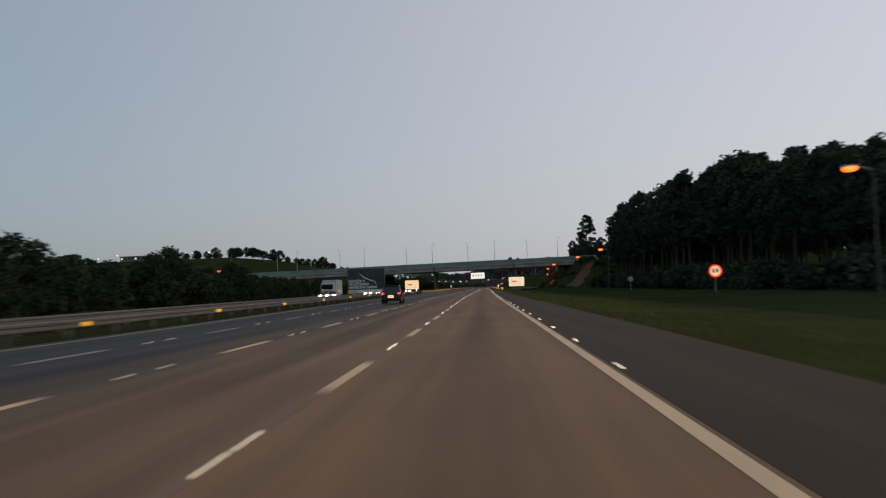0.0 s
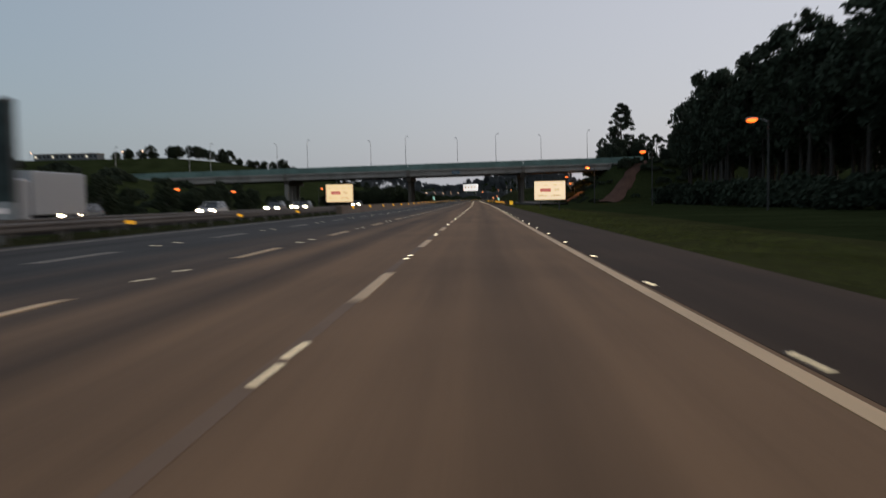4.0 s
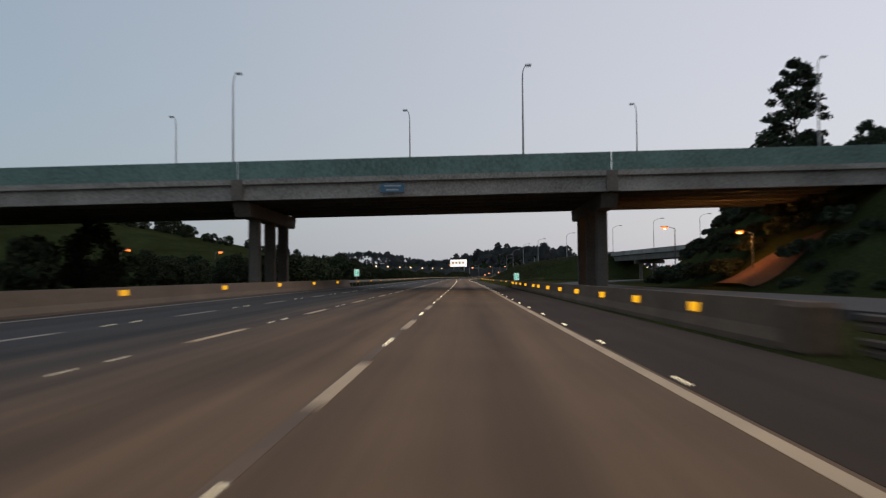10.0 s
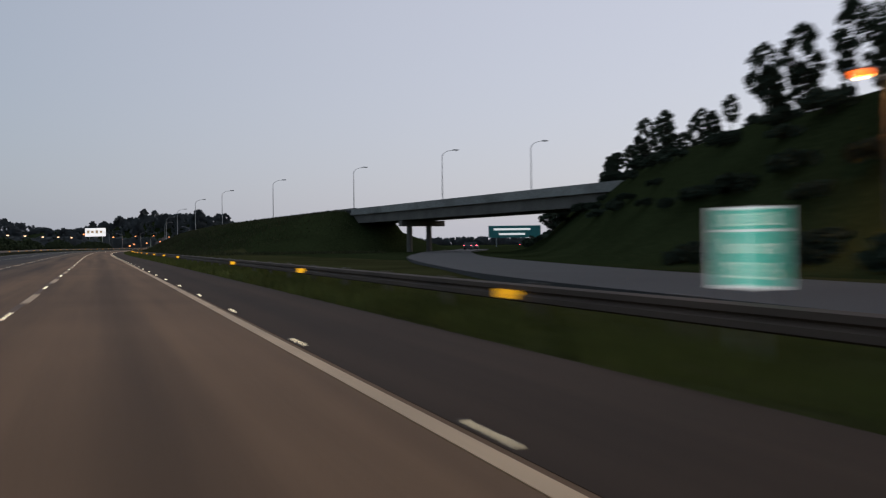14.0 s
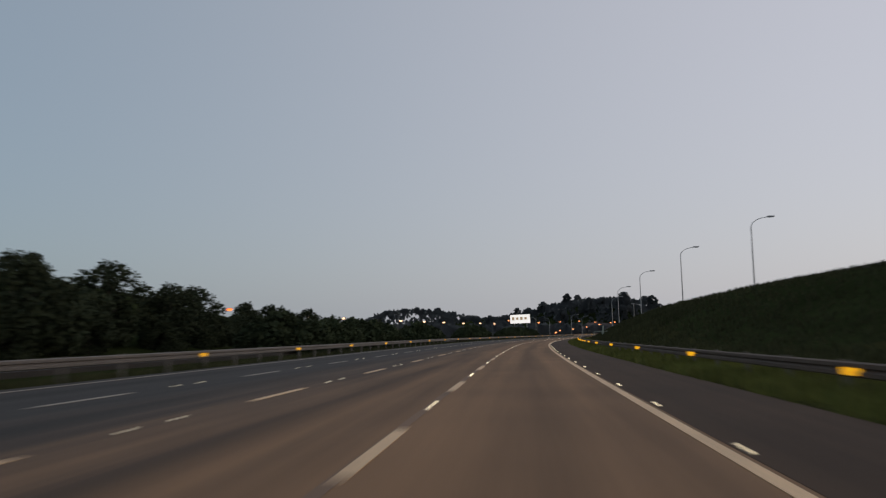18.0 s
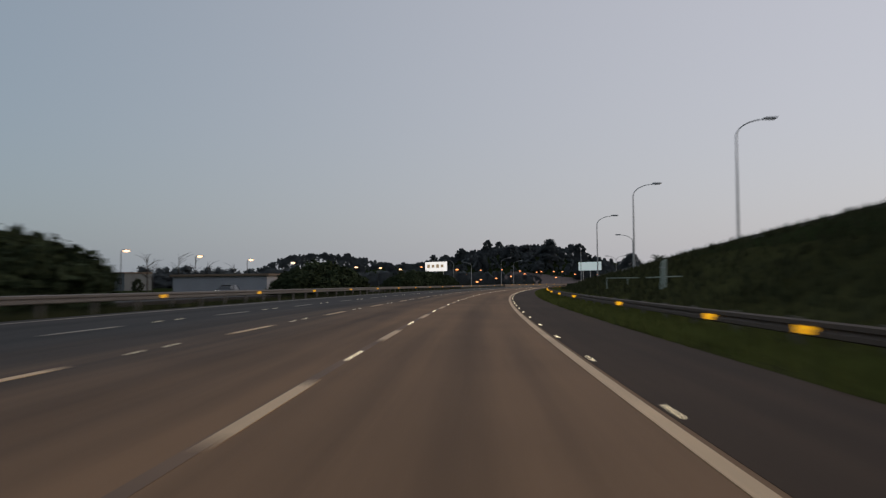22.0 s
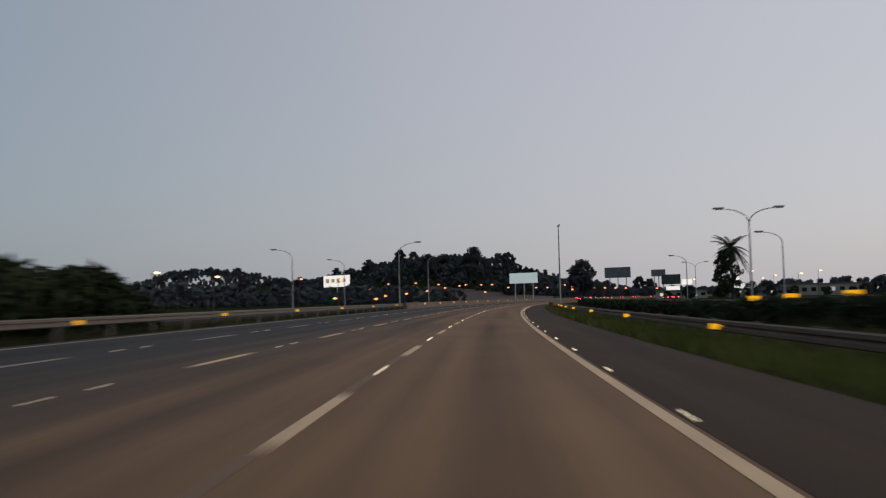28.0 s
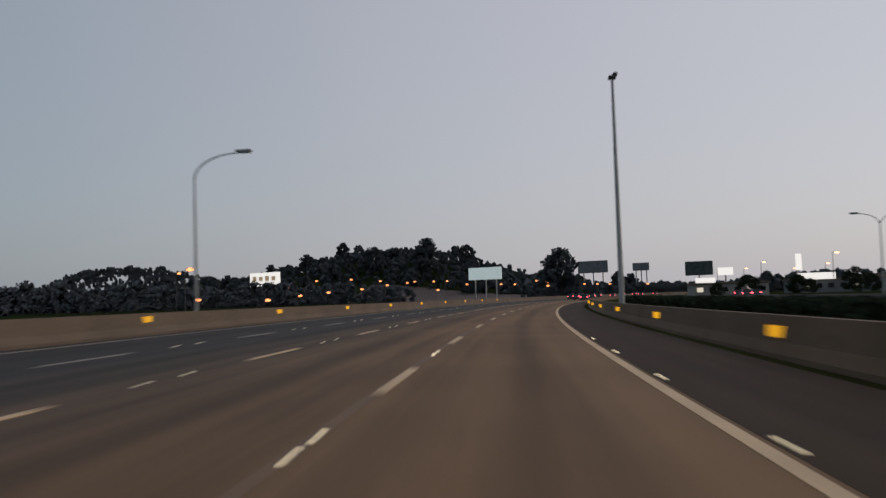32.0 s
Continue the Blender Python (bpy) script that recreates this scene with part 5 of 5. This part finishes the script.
def car(label, paint, length=3.9, width=1.66, height=1.5, lit_rear=None, lit_front=False, plate=None, name="car"):
    """A hatchback that faces +y; its rear is towards -y."""
    t = thing(name, label, "car")
    L, Wd, H = length / 2, width / 2, height
    # body: stations along y with (y, half width, z bottom, z belt)
    st = [(-L, 0.78, 0.42, 0.78), (-L + 0.06, 0.92, 0.28, 0.9), (-L + 0.5, 1.0, 0.22, 0.95), (0, 1.0, 0.2, 0.93), (L - 1.25, 1.0, 0.2, 0.93), (L - 0.45, 0.97, 0.22, 0.82), (L - 0.08, 0.86, 0.26, 0.68), (L, 0.7, 0.34, 0.58)]
    bm = bmesh.new()
    rings = []
    for y, k, z0, z1 in st:
        w = Wd * k
        z0, z1 = z0 * H / 1.5, z1 * H / 1.5
        zm = z0 + 0.55 * (z1 - z0)
        rings.append([bm.verts.new(v) for v in ((-w * 0.9, y, z0), (-w, y, zm), (-w * 0.95, y, z1), (w * 0.95, y, z1), (w, y, zm), (w * 0.9, y, z0))])
    for a, b in zip(rings, rings[1:]):
        for j in range(6):
            bm.faces.new((a[j], a[(j + 1) % 6], b[(j + 1) % 6], b[j]))
    bm.faces.new(rings[0][::-1])
    bm.faces.new(rings[-1])
    bmesh.ops.bevel(bm, geom=[e for e in bm.edges if e.calc_face_angle(0) > 0.5], offset=0.03, segments=2, affect="EDGES")
    bmesh.ops.recalc_face_normals(bm, faces=bm.faces[:])
    part("body", bm, paint, t)
    # cabin glass, then roof and pillars
    zb, zt = 0.9 * H / 1.5, H
    base = [(-Wd * 0.93, -L + 0.12), (Wd * 0.93, -L + 0.12), (Wd * 0.93, L - 1.1), (-Wd * 0.93, L - 1.1)]
    top = [(-Wd * 0.7, -L + 0.55), (Wd * 0.7, -L + 0.55), (Wd * 0.7, L - 1.95), (-Wd * 0.7, L - 1.95)]
    v = [(x, y, zb) for x, y in base] + [(x, y, zt - 0.06) for x, y in top]
    for lab, f in (("rear window", (0, 1, 5, 4)), ("side window", (1, 2, 6, 5)), ("windscreen", (2, 3, 7, 6)), ("side window", (3, 0, 4, 7))):
        part("window", mesh_of("window", [v[i] for i in f], [(0, 1, 2, 3)], CAR_GLASS), None, t, "dark tinted " + lab)
    bm = boxes((0, (-L + 0.55 + L - 1.95) / 2, zt - 0.035, Wd * 1.42, length - 2.36, 0.07), bevel=0.03)
    part("roof", bm, paint, t)
    for i in range(4):
        a, b = Vector(v[i]), Vector(v[i + 4])
        part("pillar", tube([a, b], [0.055, 0.045], 5), paint, t)
    for x in (-1, 1):
        mid0, mid1 = Vector((x * Wd * 0.935, -0.25, zb)), Vector((x * Wd * 0.715, -0.3, zt - 0.05))
        part("pillar", tube([mid0, mid1], [0.045, 0.04], 5), paint, t)
        part("mirror", boxes((x * (Wd + 0.08), L - 1.35, zb + 0.06, 0.2, 0.1, 0.14), bevel=0.03), paint, t, "door mirror")
        part("tail_lamp", boxes((x * Wd * 0.8, -L + 0.06, 0.84 * H / 1.5, 0.22, 0.14, 0.17), bevel=0.04), lit_rear or RED_DULL, t, "red tail lamp")
        part("headlamp", boxes((x * Wd * 0.68, L - 0.1, 0.62 * H / 1.5, 0.48, 0.16, 0.32), bevel=0.06), HEADLAMP if lit_front else CAR_GLASS, t, "headlamp")
        for y in (-L + 0.72, L - 0.78):
            wheel(t, x * (Wd - 0.1), y)
    part("bumper", boxes((0, -L - 0.01, 0.42, width * 0.86, 0.1, 0.2), bevel=0.03), paint, t)
    if plate:
        p = part("number_plate", boxes((0, -L - 0.075, 0.6, 0.46, 0.02, 0.2)), plate, t, "pale number plate with unreadable figures")
        part("text_bar", boxes((0, -L - 0.088, 0.6, 0.3, 0.006, 0.06)), PLATE_INK, p)
    return t


black_car = car("black hatchback with lit tail lamps on the motorway", CAR_BLACK, lit_rear=RED_NEAR, plate=PLATE_LIT)
put(black_car, 68.2, -9.25, 0.1)

white_car = car("pale car with headlamps lit on the oncoming road", CAR_WHITE, 4.2, 1.7, 1.48, None, True)
grey_car = car("dark car with headlamps lit on the oncoming road", CAR_GREY, 4.3, 1.72, 1.46, None, True)
put(white_car, 138, -26.5, 0.02, 180)
put(grey_car, 150, -30, 0.02, 180)
for i, (s, l) in enumerate(((170, -33), (182, -26.5), (206, -26.4), (252, -33), (222, -26.3), (236, -30), (276, -26.5), (410, -33), (640, -27), (655, -30.5), (700, -33))):
    put_copy(white_car if i % 4 == 1 else grey_car, s, l, 0.02, 180)


def lorry():
    t = thing("lorry", "white lorry with headlamps lit on the oncoming road", "lorry")
    part("cab", boxes((0, 3.2, 1.7, 2.4, 1.9, 2.5), bevel=0.15), CAR_WHITE, t)
    part("windscreen", boxes((0, 4.16, 2.2, 2.1, 0.05, 0.9), bevel=0.02), CAR_GLASS, t)
    part("cargo_box", boxes((0, -1.4, 2.1, 2.5, 7.0, 2.7), bevel=0.06), CAR_WHITE, t, "pale cargo box")
    for x in (-1, 1):
        part("headlamp", boxes((x * 0.9, 4.18, 0.85, 0.34, 0.08, 0.2), bevel=0.03), HEADLAMP, t)
        for y in (3.0, -2.6, -3.7):
            wheel(t, x * 1.08, y, 0.5)
    return t


put(lorry(), 157, -30.2, 0.02, 180)

red_car = car("distant dark car with tail lamps lit on the motorway", CAR_GREY, 4.2, 1.72, 1.48, RED_LAMP, False)
put(red_car, 1085, -1.9, 0.0)
tagged(red_car, group="far traffic ahead")
for s, l in ((1102, -5.6), (1120, -9.4), (1133, -5.5), (1150, -1.9), (1160, -13.1), (1172, -9.4), (1195, -5.6), (1212, -1.8), (1240, -9.3), (1262, -5.5)):
    put_copy(red_car, s, l, road_z(s, l))
for s, l in ((548, 69), (557, 74), (660, 130)):
    put_copy(red_car, s, l, 0.08, -28)
for s, l in ((1040, 28), (1052, 31), (1075, 30), (1100, 34), (1120, 30), (1150, 36)):
    put_copy(red_car, s, l, ground_z(s, l))

# ---------------------------------------------------------------- distant lamps
hill_lamp = sodium_lamp(9.0, 1.2, 0.66, material=SODIUM_FAR, foot=-5, lab="distant lit orange street lamp below the hill")
tagged(hill_lamp, group="distant orange lamps")
put(hill_lamp, 1051, -81, 0)
for s, l, z in ((1150, -154, 4.2), (1080, -97, -6.1), (1100, -89, -6.6), (1250, -181, 0.2), (1180, -125, -4.8), (1280, -189, 4.0), (1180, -113, -4.0), (1290, -175, 4.2), (1240, -134, -2.1), (1300, -164, 3.0), (1280, -146, 0.2), (1330, -168, 2.3), (1330, -163, 2.8), (1340, -157, 2.7), (1290, -123, -3.1), (1340, -148, 2.6), (1330, -129, -0.0), (1350, -119, -0.3), (1370, -120, -0.3), (1370, -106, 1.2), (1300, -68, -2.9), (1300, -68, -1.2), (1380, -97, -1.1), (1380, -88, -1.4), (1390, -84, -1.5), (1390, -76, -1.8), (1400, -72, -1.9), (1400, -49, -2.7)):
    put_copy(hill_lamp, s, l, z)
white_lamp = sodium_lamp(9.5, 1.0, 0.48, lab="distant lit pale yellow street lamp", material=WHITE_LAMP)
tagged(white_lamp, group="distant white lamps")
put(white_lamp, 697, -72, -1.3)
for s, l, z in ((722, -72, -2.0), (750, -72, -1.8), (781, -72, -1.8), (810, -72, -1.8), (840, -72, -1.8), (868, -72, -1.8), (898, -72, -2), (925, -72, -1.8), (955, -74, -1.8), (598, -208, 23), (600, -264, 23.5), (596, -276, 21.5), (600, -302, 21.5), (598, -196, 23), (1180, 40, 0), (1230, 60, 0), (1150, 80, 0), (1120, 55, 0), (1260, 30, 0), (1300, 45, 0), (1210, 25, -1), (1090, 70, -2)):
    put_copy(white_lamp, s, l, z)
left_sod = sodium_lamp(7.0, 1.2, 0.4, lab="lit orange street lamp on the far rise")
tagged(left_sod, group="orange lamps on the rise")
put(left_sod, 197, -65, 0)
for s, l, z in ((355, -81, -2.4), (265, -60, -3), (310, -62, -3), (420, -60, -1), (470, -58, 0), (640, -58, 0)):
    put_copy(left_sod, s, l, z)


# ---------------------------------------------------------------- distant buildings
def block(name, label, w, d, h, rows, cols, wall, s, l, turn, lit):
    t = thing(name, label, "building")
    part("wall", boxes((0, 0, h / 2 - 2, w, d, h + 4), bevel=0.05), wall, t)
    part("roof", boxes((0, 0, h + 0.15, w + 0.8, d + 0.8, 0.4), bevel=0.05), CONCRETE, t)
    for i in range(rows):
        for j in range(cols):
            o = part("window", boxes((-w / 2 + w * (j + 0.5) / cols, -d / 2 - 0.03, h * (i + 0.55) / rows, w / cols * 0.5, 0.1, h / rows * 0.36)), lit if (i * 3 + j * 5) % 4 == 0 else CAR_GLASS, t)
    put(t, s, l, ground_z(s, l), turn)
    return t


block("long_building", "long pale lit building on the far rise", 38, 9, 3.2, 1, 15, WALL_PALE, 600, -240, 0, WIN_LIT)
block("warehouse", "white warehouse far beyond the median", 32, 14, 6.5, 1, 7, WALL_PALE, 900, -172, -12, WIN_DIM)
block("warehouse", "low white shed beyond the oncoming road", 17, 8, 3.0, 0, 6, WALL_WHITE, 746, -50, -4, WIN_DIM)
block("shop_building", "flat-roofed shop with a bright white front", 22, 14, 3.4, 1, 7, WALL_PALE, 1150, 58, 15, WIN_LIT)
block("shop_building", "grey roadside building behind the lit signs", 30, 16, 4.6, 1, 8, BRIDGE_GREY, 1180, 82, 15, WIN_DIM)
block("petrol_station", "low roadside station with lit canopy", 18, 10, 3.0, 1, 6, BRIDGE_GREY, 1120, 30, 10, WIN_LIT)


def shop_sign(w, h, z, s, l, label, face):
    t = thing("shop_sign", label, "sign")
    part("post", boxes((0, 0.2, z / 2 - 1, 0.4, 0.3, z + 1)), POLE, t)
    part("panel", boxes((0, 0, z, w, 0.4, h), bevel=0.05), face, t)
    put(t, s, l, ground_z(s, l), -4)


shop_sign(4.2, 2.2, 6.8, 1150, 30, "lit white sign panel on a post", SIGN_LIT)
shop_sign(5.5, 2.4, 3.9, 1148, 24.5, "lit white sign board over a forecourt", SIGN_LIT)
shop_sign(9.5, 1.8, 4.4, 1140, 53, "long lit white canopy sign", SIGN_LIT)
shop_sign(1.6, 4.6, 8.6, 1150, 49.5, "tall narrow tower sign in white", SIGN_LIT)
shop_sign(8, 4.2, 8.2, 1160, -7.6 + 30, "dark unlit hoarding by the road", POSTER_DARK)


# ---------------------------------------------------------------- earth scars and grass
def draped(name, label, pts, material, lift=0.45, n=20):
    """A patch of soil laid on the bank between two plan lines."""
    (a0, a1), (b0, b1) = pts
    verts, faces = [], []
    for i in range(n + 1):
        for j in range(5):
            u, v = i / n, j / 4
            wob = 0.9 * noise.noise((i * 0.5, j * 0.9, len(label)))
            s = (a0[0] * (1 - u) + a1[0] * u) * (1 - v) + (b0[0] * (1 - u) + b1[0] * u) * v
            l = (a0[1] * (1 - u) + a1[1] * u) * (1 - v) + (b0[1] * (1 - u) + b1[1] * u) * v + wob * (j in (0, 4))
            verts.append(at(s, l, ground_z(s, l) + lift + (0 if j not in (0, 4) else -0.25)))
    for i in range(n):
        for j in range(4):
            a = i * 5 + j
            faces.append((a, a + 1, a + 6, a + 5))
    return tagged(new(name, mesh_of(name, verts, faces, material, flat=False)), label, "ground", kind="structure")


draped("earth_scar", "bare red earth gully down the bank", (((334.5, 26.5), (348.5, 42.6)), ((334.5, 33.5), (348.5, 45))), EARTH)
draped("earth_scar", "bare orange earth at the foot of the bank", (((352, 23), (353, 30)), ((366, 23), (363, 27))), EARTH)
draped("earth_scar", "bare brown slope at the foot of the distant hill", (((1432, -300), (1432, -140)), ((1482, -300), (1482, -140))), EARTH_FAR, 0.5, 30)


def grass_tufts(label, material, seed, strips):
    """Blades of long grass along a verge."""
    r = np.random.RandomState(seed)
    verts, faces = [], []

    def fill(n, s0, s1, l0, l1, h):
        for i in range(n):
            s, l = r.uniform(s0, s1), r.uniform(l0, l1)
            p = at(s, l, ground_z(s, l) - 0.03)
            for k in range(3):
                a = r.uniform(0, 6.28)
                hh = h * r.uniform(0.5, 1.2)
                d = Vector((math.cos(a), math.sin(a), 0)) * hh * 0.14
                o = Vector((r.uniform(-0.2, 0.2), r.uniform(-0.2, 0.2), 0))
                lean = Vector((r.uniform(-0.3, 0.3), r.uniform(-0.3, 0.3), 1)) * hh
                b = len(verts)
                verts.extend([p + o - d, p + o + d, p + o + lean])
                faces.append((b, b + 1, b + 2))

    for strip in strips:
        fill(*strip)
    ob = new("grass", mesh_of("grass", verts, faces, material))
    tagged(ob, label, "grass", kind="stuff")


grass_tufts("long olive green verge grass beside the shoulder", TUFT, 3, ((16000, -20, 300, 2.65, 9, 0.13), (17000, 378, 890, 2.75, 4.4, 0.34), (5000, 378, 890, 4.4, 6.5, 0.4)))
grass_tufts("grass painted darker past the headlights on the median and bank", TUFT_DARK, 4, ((4000, -20, 190, -18.5, -15.6, 0.3), (6000, 378, 890, -18.5, -15.6, 0.38), (7000, 560, 800, 6.5, 20, 0.45), (9000, 522, 640, 8, 44, 0.5)))
